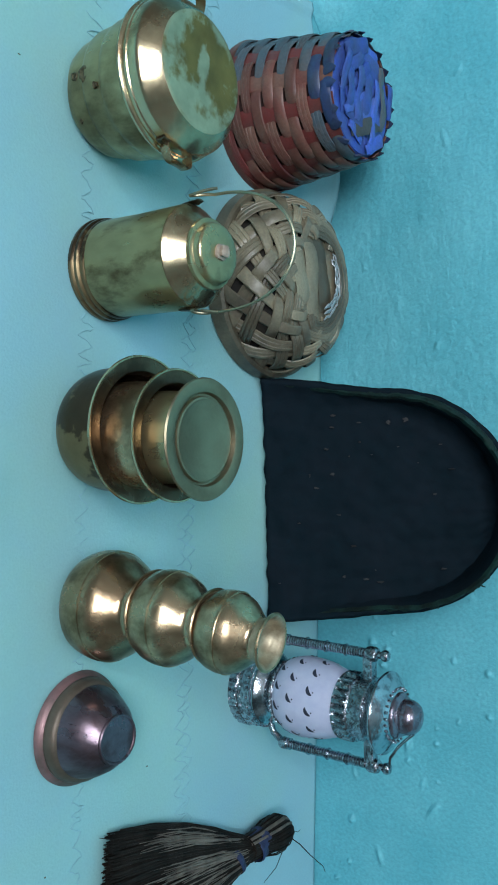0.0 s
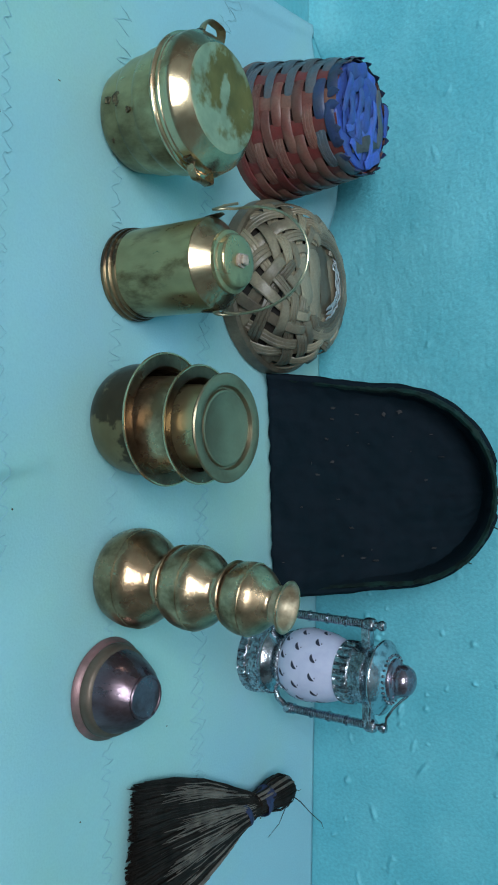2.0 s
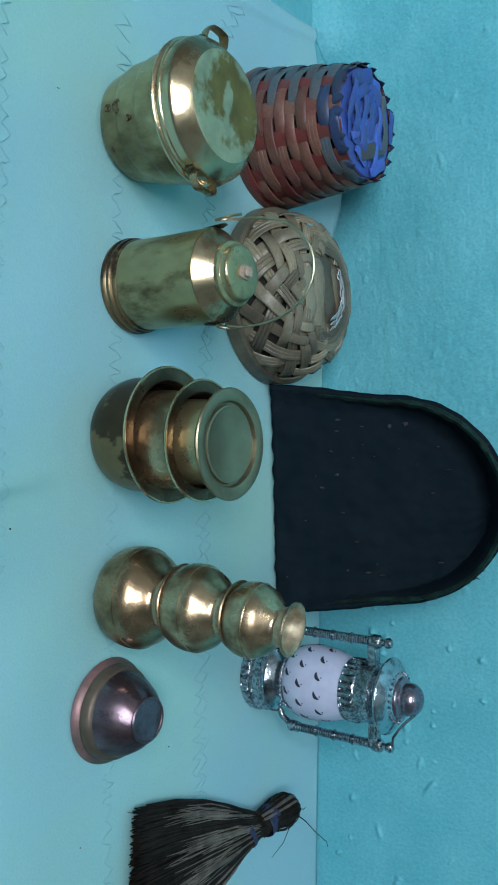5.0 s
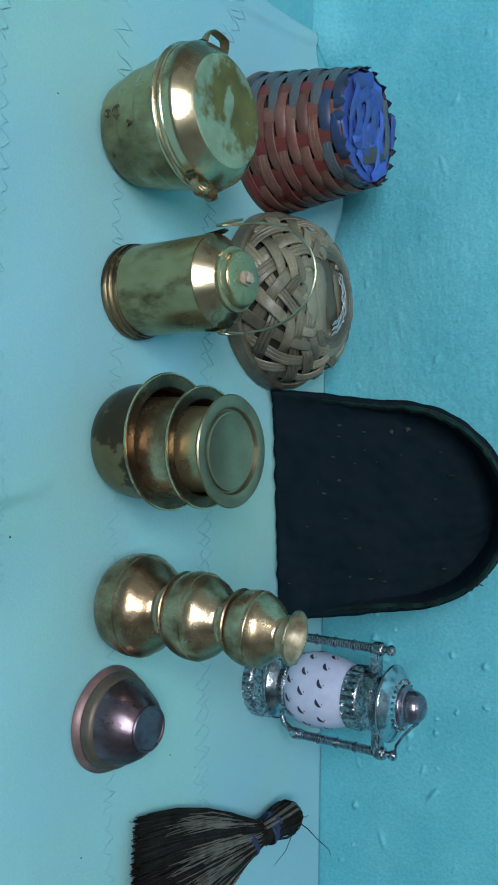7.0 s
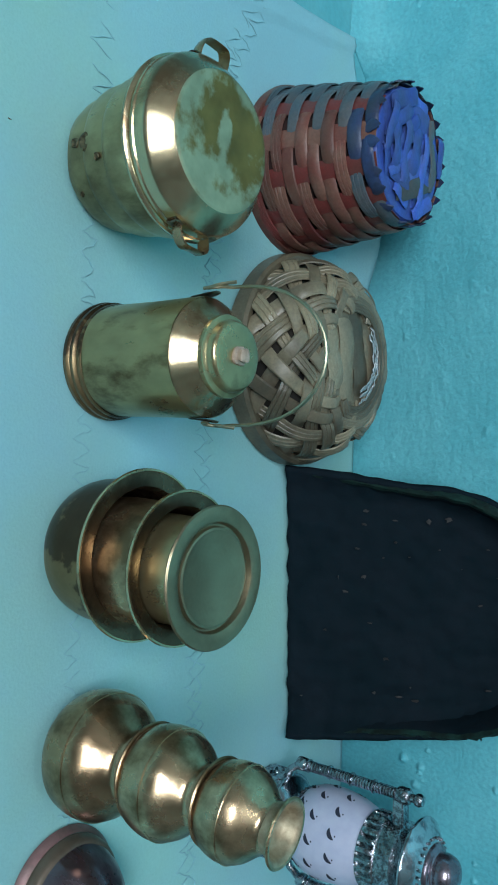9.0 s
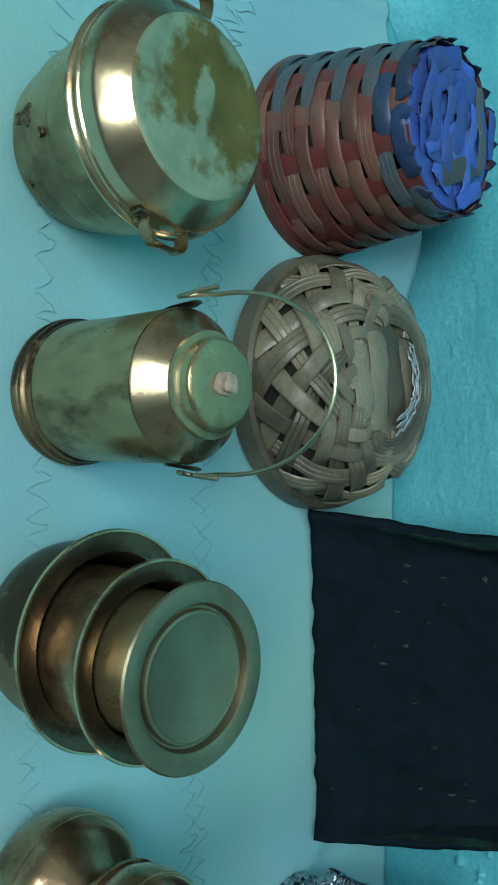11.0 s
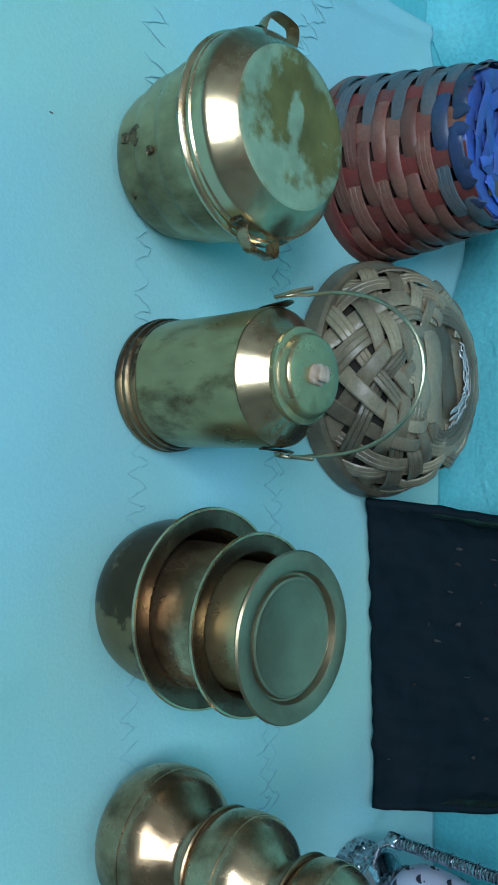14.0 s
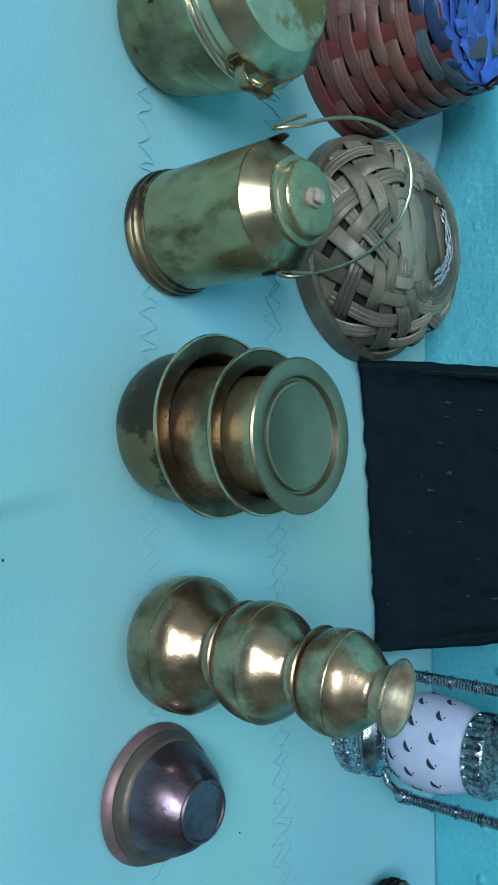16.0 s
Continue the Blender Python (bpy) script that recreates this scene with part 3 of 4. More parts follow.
# ---- stack of brass bowls ----
def bowl_stack(x, y):
    def bowl(name, z, label, r_rim, r_body, r_in, h, mat, dx=0.0):
        t = thing(name, x + dx, y, z, label, "bowl", "stacked brass bowls")
        out = smooth_profile([(0.0, 0.0), (r_body * 0.72, 0.0), (r_body * 0.90, 0.0036), (r_body * 0.99, 0.0115), (r_body * 1.005, h * 0.50), (r_body * 0.975, h * 0.78), (r_body * 0.925, h - 0.003)], 4)
        part("body", lathe(out, 80, 0.0002), mat, t)
        rim = [(r_body * 0.925, h - 0.0032), (r_body * 0.98, h - 0.0021), (r_rim * 0.97, h - 0.0014), (r_rim, h - 0.0010), (r_rim, h - 0.0002), (r_rim * 0.975, h), (r_in * 1.02, h - 0.0003), (r_in * 0.985, h - 0.0005), (r_in * 0.955, h - 0.0016), (r_in * 0.930, h - 0.006)]
        part("rim", lathe(rim, 80), BRASS_DULL, t, "wide flat dull rim")
        part("rim_edge", lathe([(r_rim - 0.0012, h - 0.0004), (r_rim - 0.0008, h + 0.0006), (r_rim, h + 0.0006), (r_rim + 0.0003, h - 0.0004), (r_rim - 0.0004, h - 0.0014)], 80), BRASS_BRIGHT, t, "thin bright rolled edge")
        inner = [(r_in * 0.930, h - 0.006), (r_in * 0.96, h * 0.4), (r_in * 0.8, 0.0035), (0.0, 0.0030)]
        part("inside", lathe(inner, 64), BRASS_DULL, t)
        return t
    bowl("brass_bowl", 0.0, "wide tarnished brass bowl, lowest of a stack", 0.0382, 0.0324, 0.0309, 0.0368, BRASS_PATCH, -0.003)
    bowl("brass_bowl", 0.0040, "brass bowl nested in a larger bowl", 0.0333, 0.0278, 0.0268, 0.0566, LOTA)
    t = bowl("brass_bowl", 0.0085, "small brass bowl at the top of a stack", 0.0258, 0.0238, 0.0228, 0.0664, BRASS, 0.001)
    lid = thing("plate_lid", x + 0.002, y, 0.0750, "flat grey-green brass plate lid with a sunken middle", "lid")
    part("plate_rim", lathe([(0.0205, 0.0), (0.0270, 0.0018), (0.0296, 0.0024), (0.0302, 0.0032), (0.0296, 0.0040), (0.0276, 0.0042), (0.0240, 0.0041), (0.0231, 0.0036), (0.0222, 0.0014), (0.0212, 0.0012)], 96, 0.0002), BRASS_PLATE, lid)
    part("sunken_middle", lathe([(0.0, 0.0), (0.0206, 0.0), (0.0214, 0.0012), (0.0208, 0.0028), (0.0198, 0.0031), (0.0186, 0.0026), (0.0, 0.0025)], 96), BRASS_PLATE, lid)


# ---- stacked round water pots ----
def water_pots(x, y):
    def lota(z, rb, h, rl, label, mat, dx=0.0, lean=0.0, back=0.0):
        t = thing("round_water_pot", x + dx, y, z, label, "pot", "stacked round brass pots")
        t.matrix_basis = pose(x + dx, y, z, -back, lean, 0)
        prof = smooth_profile([(0.0, 0.0), (0.45 * rb, 0.0), (0.72 * rb, 0.047 * h), (0.92 * rb, 0.16 * h), (rb, 0.33 * h), (0.982 * rb, 0.455 * h), (0.885 * rb, 0.585 * h), (0.70 * rb, 0.70 * h), (0.555 * rb, 0.785 * h), (0.52 * rb, 0.84 * h)], 5)
        part("belly", lathe(prof, 80, 0.0004, seed=z * 300), mat, t)
        line = [(0.955 * rb, 0.464 * h), (0.978 * rb + 0.0004, 0.462 * h), (0.982 * rb + 0.0005, 0.454 * h), (0.985 * rb + 0.0004, 0.446 * h), (0.965 * rb, 0.442 * h)]
        part("belly_line", lathe(line, 80, 0.0004, seed=z * 300), mat, t)
        mouth = smooth_profile([(0.52 * rb, 0.82 * h), (0.54 * rb, 0.88 * h), (rl * 0.92, 0.965 * h), (rl, 0.99 * h), (rl * 1.01, h), (rl * 0.97, h), (rl * 0.86, 0.96 * h), (0.50 * rb, 0.88 * h), (0.44 * rb, 0.82 * h), (0.28 * rb, 0.755 * h), (0.0, 0.735 * h)], 4)
        part("mouth", lathe(mouth, 72), BRASS_MOUTH, t, "flared matte brass mouth")
        part("lip_ring", lathe([(rl * 0.99, h - 0.0012), (rl * 1.01 + 0.0008, h - 0.0010), (rl * 1.01 + 0.0011, h - 0.0003), (rl * 1.01 + 0.0006, h + 0.0003), (rl * 0.99, h + 0.0002)], 80), LOTA, t, "rolled brass lip")
        return t
    lota(0.0, 0.0288, 0.0494, 0.0204, "large round brass water pot, lowest of a stack", BRASS_BROWN)
    lota(0.0436, 0.0236, 0.0434, 0.0170, "round brass water pot standing in the mouth of another", LOTA, 0.0008, 1.5, 0.5)
    lota(0.0819, 0.0196, 0.0368, 0.0128, "small round brass water pot topping a stack", LOTA, 0.0020, 6.0, 5.0)


# ---- copper cup turned over ----
def copper_cup(x, y):
    t = thing("copper_cup", x, y, 0, "small pinkish copper cup lying upside down", "cup")
    t.matrix_basis = pose(x, y, 0) @ Matrix.Diagonal((0.96, 0.96, 0.98, 1))
    part("rim", lathe([(0.0285, 0.0), (0.0305, 0.0002), (0.0311, 0.0010), (0.0307, 0.0022), (0.0290, 0.0042), (0.0282, 0.0048)], 72, 0.0004), COPPER, t, "pink rolled copper rim")
    part("band", lathe([(0.0280, 0.0046), (0.0282, 0.0054), (0.0278, 0.0076), (0.0270, 0.0098), (0.0258, 0.0110), (0.0248, 0.0114)], 72, 0.0003), CUP_BAND, t, "dull brown band under the rim")
    part("body", lathe([(0.0254, 0.0097), (0.0252, 0.0106), (0.0246, 0.0122), (0.0230, 0.0172), (0.0192, 0.0238), (0.0150, 0.0290), (0.0136, 0.0303)], 72, 0.0005), COPPER_DARK, t, "dark polished copper side")
    part("foot", lathe([(0.0134, 0.0301), (0.0136, 0.0310), (0.0130, 0.0318), (0.0121, 0.0317), (0.0116, 0.0311), (0.0, 0.0309)], 56, 0.0002), COPPER_DARK, t)


# ---- tall woven basket, standing on its mouth ----
def tall_basket(x, y):
    t = thing("woven_basket", x, y, 0, "upturned red-brown and blue woven strip basket", "basket", turn=9)
    t.matrix_basis = pose(x, y, -0.0008, 0, 1.8, 9)
    H, RB, RT, N = 0.079, 0.0485, 0.0372, 14

    def rad(z):
        return RB + (RT - RB) * (z / H) ** 1.15
    # added shell behind the bands, coloured as the shaded gaps
    part("gap_backing", lathe([(rad(0) - 0.0028, 0.002), (rad(H / 2) - 0.0028, H / 2), (rad(H) - 0.004, H - 0.003)], 48), BASKET_GAP_SHADE, t, "added dark shell painting the shade behind the weave")
    r = random.Random(5)
    for k in range(N):
        a = 2 * math.pi * k / N
        pts = [((rad(z) - 0.0003) * math.cos(a), (rad(z) - 0.0003) * math.sin(a), z) for z in [H * i / 10 for i in range(11)]]
        m = RED if r.random() < 0.7 else BROWN
        if math.cos(a - radians(180)) > 0.80:
            m = BLUE_GREY
        part("upright_strip", ribbon(pts, [(math.cos(a), math.sin(a), 0.1)] * 11, 0.0108, 0.0006), m, t)
    rows = 10
    for b in range(rows):
        z = 0.006 + b * (H - 0.010) / (rows - 1)
        for k in range(N // 2):
            # one visible float of the band, over one upright
            a0 = 2 * math.pi * (2 * k + b % 2) / N
            half = 2 * math.pi / N * 0.95
            pts, nor = [], []
            for i in range(11):
                u = -1 + 2 * i / 10
                a = a0 + u * half
                q = rad(z) + 0.0026 * max(0.0, math.cos(u * math.pi / 2)) ** 0.7 - 0.0014
                pts.append((q * math.cos(a), q * math.sin(a), z + 0.0012 * u))
                nor.append((math.cos(a), math.sin(a), 0.12))
            left = math.cos(a0 - radians(186))
            if b >= rows - 1 or (b == rows - 2 and k % 4):
                m = BLUE_DARK if k % 3 else BLUE_GREY
            elif left > 0.62:
                m = BLUE_GREY
            else:
                m = BROWN if r.random() < 0.88 else RED
            part("band_strip", ribbon(pts, nor, 0.0078 * r.uniform(0.86, 1.06), 0.0009, section=SPLIT_STRIP if r.random() < 0.3 else FLAT_STRIP), m, t)
    # the base, now on top: crossing blue strips and folded points
    part("base_disc", lathe([(RT - 0.0005, H - 0.0035), (RT - 0.002, H - 0.0005), (RT - 0.006, H), (0, H)], 40), BLUE, t)
    for layer in range(4):
        for k in range(-3, 4):
            o = k * 0.0096 + r.uniform(-0.0030, 0.0030)
            half = math.sqrt(max(0.00004, (RT - 0.002) ** 2 - o * o)) * r.uniform(0.40, 0.86)
            ang = radians(24 + 47 * layer + r.uniform(-15, 15))
            slide = r.uniform(-1, 1) * (0.86 * math.sqrt(max(0.00004, (RT - 0.002) ** 2 - o * o)) - half) * 0.9
            tip = r.uniform(-0.12, 0.12)
            pts, nor, tap = [], [], []
            for i in range(17):
                u = -1 + i / 8
                z = H + 0.0014 + 0.0007 * layer + 0.0007 * math.sin(math.pi * (half * u / 0.0142 + k + 0.3 * layer)) - 0.0016 * abs(u) ** 6
                w = half * u + slide
                pts.append((w * math.cos(ang) - o * math.sin(ang), w * math.sin(ang) + o * math.cos(ang), z))
                nor.append((tip * math.cos(3 * u + k), tip * math.sin(3 * u + k), 1))
                tap.append(1.0 if abs(u) < 0.82 else 0.72)
            part("base_strip", ribbon(pts, nor, 0.0098 * r.uniform(0.62, 1.08), 0.0006, taper=tap), BLUE if r.random() < 0.88 else (BLUE_GREY if layer > 1 else BLUE_DARK), t, "bright blue dyed strip")
    for k in range(20):
        a = 2 * math.pi * k / 20 + r.uniform(-0.06, 0.06)
        c, s = math.cos(a), math.sin(a)
        pts = [((RT + 0.0004) * c, (RT + 0.0004) * s, H - 0.007), ((RT + 0.0012) * c, (RT + 0.0012) * s, H - 0.003), ((RT + 0.0016) * c, (RT + 0.0016) * s, H + 0.0005), ((RT + 0.0010) * c, (RT + 0.0010) * s, H + 0.0030)]
        part("folded_tip", ribbon(pts, [(c, s, 0.1)] * 4, 0.0076, 0.0007, taper=[0.9, 1.0, 0.7, 0.05]), BLUE_DARK, t)
    part("mouth_hoop", lathe([(RB - 0.003, 0.0), (RB + 0.0016, 0.0), (RB + 0.0022, 0.003), (RB + 0.0012, 0.006), (RB - 0.002, 0.006)], 64, 0.0006), BROWN, t, "wrapped brown rim")
    return t


# ---- low round basket, upside down ----
def bowl_basket(x, y):
    t = thing("bowl_basket", x, y, 0, "shallow round basket of pale bamboo strips, upside down", "basket")
    R, H, RF = 0.0622, 0.0435, 0.026

    def surf(u, a, off=0.0):
        """u from 0 at the rim to 1 at the flat base."""
        ang = u * math.pi / 2
        r = RF + (R - 0.0055 - RF) * max(0.0, math.cos(ang)) ** 0.8
        z = 0.0085 + (H - 0.0085) * math.sin(ang) ** 0.95
        n = Vector((math.cos(a) * (1 - u * 0.8), math.sin(a) * (1 - u * 0.8), 0.15 + u)).normalized()
        p = Vector((r * math.cos(a), r * math.sin(a) - 0.003 * u, z)) + n * off
        return p, n
    # added inner shell: its dark colour stands for shade in the weave gaps
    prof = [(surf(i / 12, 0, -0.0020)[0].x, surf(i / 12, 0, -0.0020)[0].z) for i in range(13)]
    part("gap_backing", lathe([*prof, (0, prof[-1][1])], 56), STRAW_GAP_SHADE, t, "added dark shell painting the shade behind the weave")
    r = random.Random(8)
    count = 18
    for fam in (1, -1):
        for k in range(count):
            a0 = 2 * math.pi * (k + r.uniform(-0.13, 0.13)) / count
            lift, bow = r.uniform(0.0018, 0.0027), r.uniform(-0.07, 0.07)
            pts, nor, tap = [], [], []
            for i in range(41):
                u = i / 40
                swing = 0.92 * u + 0.45 * u ** 3
                n_cross = count * 2 * swing / (2 * math.pi)
                wave = math.sin(math.pi / 2 * (2 * k + fam * n_cross) + math.pi / 4)
                wave = math.copysign(abs(wave) ** 0.7, wave)
                p, nn = surf(u, a0 + fam * (swing + bow * math.sin(math.pi * u)), 0.0010 + lift * fam * wave * (1 - 0.5 * u ** 4))
                pts.append(p)
                nor.append(nn)
                tap.append(1.06 - 0.42 * u)
            part("woven_strip", ribbon(pts, nor, 0.0099 * r.uniform(0.84, 1.08), 0.0011, taper=tap, section=SPLIT_STRIP if r.random() < 0.5 else FLAT_STRIP), STRAW, t)
    hoop = [(R - 0.004, 0.0), (R + 0.0010, 0.0), (R + 0.0022, 0.0015), (R + 0.0014, 0.0105), (R - 0.0005, 0.0120), (R - 0.004, 0.0115)]
    part("rim_hoop", lathe(hoop, 80, 0.0008), STRAW, t, "flat bamboo rim hoop")
    for k, u in enumerate((0.80, 0.88, 0.955)):
        pts, nor = [], []
        for i in range(31):
            a = radians(-22 + 224 * i / 30)
            p, nn = surf(u + 0.012 * math.sin(i * 0.7 + k), a, 0.0030 - 0.0022 * (abs(i - 15) / 15) ** 6)
            pts.append(p)
            nor.append(nn)
        part("ring_strip", ribbon(pts, nor, 0.0062, 0.0008, section=SPLIT_STRIP), STRAW, t)
    part("base_disc", lathe([(0, H - 0.0010), (RF + 0.002, H - 0.0010), (RF + 0.001, H + 0.0012), (0, H + 0.0012)], 40), STRAW, t, at=pose(0, -0.003, 0))
    for k in range(4):
        q = -0.0195 + k * 0.013
        half = math.sqrt(max(0.0, (RF + 0.001) ** 2 - q * q))
        ang = radians(4 + r.uniform(-9, 9))
        pts = [(half * u * math.cos(ang) - q * math.sin(ang), half * u * math.sin(ang) + q * math.cos(ang) - 0.003, H + 0.0022 + 0.0006 * math.sin(4 * u + k * math.pi) - 0.0022 * abs(u) ** 4) for u in (-1, -0.66, -0.33, 0, 0.33, 0.66, 1)]
        part("base_strip", ribbon(pts, [(0, 0, 1)] * 7, 0.0150, 0.0008), STRAW, t)
    bm = bmesh.new()
    for band in range(3):
        pts, nor = [], []
        for i in range(26):
            a = radians(14 + 124 * i / 25)
            q = RF - 0.0065 + 0.0036 * band + r.uniform(-0.0006, 0.0006)
            pts.append((q * math.cos(a), q * math.sin(a) - 0.003, H + 0.0046 - 0.0009 * band + r.uniform(-0.0005, 0.0007)))
            nor.append((0.5 * math.cos(a) + r.uniform(-0.25, 0.25), 0.5 * math.sin(a) + r.uniform(-0.25, 0.25), 1))
        ribbon(pts, nor, 0.0050, 0.0008, bm=bm, taper=[max(0.1, (0.55 + 0.45 * r.random()) * (1 - (abs(i - 12.5) / 14) ** 3)) for i in range(26)])
    part("tape", bm, FOIL, t, "crumpled silver tape")
    return t


# ---- dark scoop leaning on the wall ----
def scoop(x, y):
    t = thing("winnowing_scoop", x, y, 0, "black tarred winnowing scoop, open end down, leaning on the wall", "scoop", turn=SCOOP_TURN)
    LEAN = SCOOP_LEAN
    L = SCOOP_LEN

    def half(v):
        s = v / L
        if s < 0.5:
            return 0.0838 - 0.0110 * (s / 0.5) ** 1.1
        q = (s - 0.5) / 0.5
        return 0.0728 * max(0.0, 1 - q ** 2.15) ** 0.5
    bm = bmesh.new()
    nv, nu = 90, 80
    rows = []
    for i in range(nv + 1):
        v = 0.985 * L * (1 - (1 - i / nv) ** 1.6)
        w = max(half(v), 0.0005)
        row = []
        for j in range(nu + 1):
            u = -1 + 2 * j / nu
            # side walls curl up towards the open face
            e = max(abs(u), (v / L) ** 3)
            curl = 0.017 * (0.45 + 0.55 * v / L) * max(0.0, (e - 0.80) / 0.20) ** 2
            rough = 0.0016 * noise.noise((u * 9, v * 110, 1.0)) + 0.0020 * noise.noise((u * 3.2, v * 35, 4.0))
            edge = 0.0016 * noise.noise((v * 90 + u, j * 0.01, 2.0)) if j in (0, nu) else 0.0
            row.append(bm.verts.new((w * u * (0.955 if u > 0 else 1.0) + edge, -curl - rough, v + (0.0014 * noise.noise((u * 9, 3, 0)) if i == 0 else 0))))
        rows.append(row)
    for a, b in zip(rows, rows[1:]):
        for j in range(nu):
            bm.faces.new((a[j], a[j + 1], b[j + 1], b[j]))
    tilt = pose(0, 0, 0.0025, -LEAN, 0, 0)
    ob = part("tray", bm, BARK, t, at=tilt, sharp=180)
    sol = ob.modifiers.new("thickness", "SOLIDIFY")
    sol.thickness, sol.offset = 0.004, -1.0
    # raised rim following the rounded outline
    out = []
    steps = 150
    for i in range(steps + 1):
        k = -1 + 2 * i / steps
        v = L * (1 - abs(k) ** 1.9)
        out.append((half(max(v, 0.0)) * (0.955 if k > 0 else -1.0) if abs(k) > 1e-6 else 0.0, v))
    bm = bmesh.new()
    rings = []
    for i, (px, pv) in enumerate(out):
        f = 0.004 + 0.030 * min(1.0, pv / (L * 0.88)) ** 1.9
        a, b = out[max(i - 1, 0)], out[min(i + 1, steps)]
        tx, tv = b[0] - a[0], b[1] - a[1]
        ln_ = math.hypot(tx, tv) or 1
        nx, nz = -tv / ln_, tx / ln_
        jag = 0.0016 * noise.noise((i * 0.33, 1, 0)) + 0.0016 * noise.noise((i * 0.9, 1, 0)) + 0.0020 * noise.noise((i * 2.1, 4, 0))
        th = 0.0036 + 0.0010 * noise.noise((i * 0.35, 9, 0))
        prof = ((0, 0.004), (0.0012, -f * 0.5), (-0.0002 + jag, -f), (-th * 0.5, -f - 0.0016 + jag), (-th, -f + 0.001), (-th - 0.002, -f * 0.4), (-th - 0.004, 0.002))
        rings.append([bm.verts.new((px + nx * o, d, pv + nz * o)) for o, d in prof])
    for a, b in zip(rings, rings[1:]):
        for k in range(7):
            bm.faces.new((a[k], b[k], b[(k + 1) % 7], a[(k + 1) % 7]))
    bm.faces.new(rings[0])
    bm.faces.new(rings[-1][::-1])
    bmesh.ops.recalc_face_normals(bm, faces=bm.faces)
    rim = part("rim", bm, BARK_RIM, t, "rough dark green edge", at=tilt, sharp=60)
    # inner rim faces take the blacker tray colour to paint their shade
    rim.data.materials.append(BARK)
    for p in rim.data.polygons:
        if p.index < steps * 7 and p.index % 7 in (4, 5):
            p.material_index = 1
    r = random.Random(12)
    for _ in range(16):
        px, pv = out[r.randrange(6, steps - 6)]
        f = 0.004 + 0.030 * min(1.0, pv / (L * 0.88)) ** 1.9
        a, away = Vector((px, -f * r.uniform(0.5, 0.95), pv)), Vector((px, 0, pv - L * 0.45)).normalized()
        b = a + away * r.uniform(0.0022, 0.0048) + Vector((r.uniform(-0.002, 0.002), 0, r.uniform(-0.002, 0.002)))
        part("frayed_fibre", tube_along([a, a.lerp(b, 0.55) + Vector((0.0004, 0, 0.0004)), b], 0.0007, 5, taper=0.3), BARK_RIM, t, at=tilt)
    for _ in range(26):
        u, v = r.uniform(-0.8, 0.75), r.uniform(0.008, L * 0.82)
        m = tilt @ pose(half(v) * u, -0.0024, v, 90, 0, r.uniform(0, 180)) @ Matrix.Diagonal((r.uniform(0.3, 1.3), r.uniform(0.3, 2.2), 0.6, 1))
        part("crumb", lathe([(0, 0), (0.0011, 0.0003), (0.0008, 0.0010), (0, 0.0012)], 9, 0.0012, seed=_ * 3.7), SPECK, t, at=m)
    return t


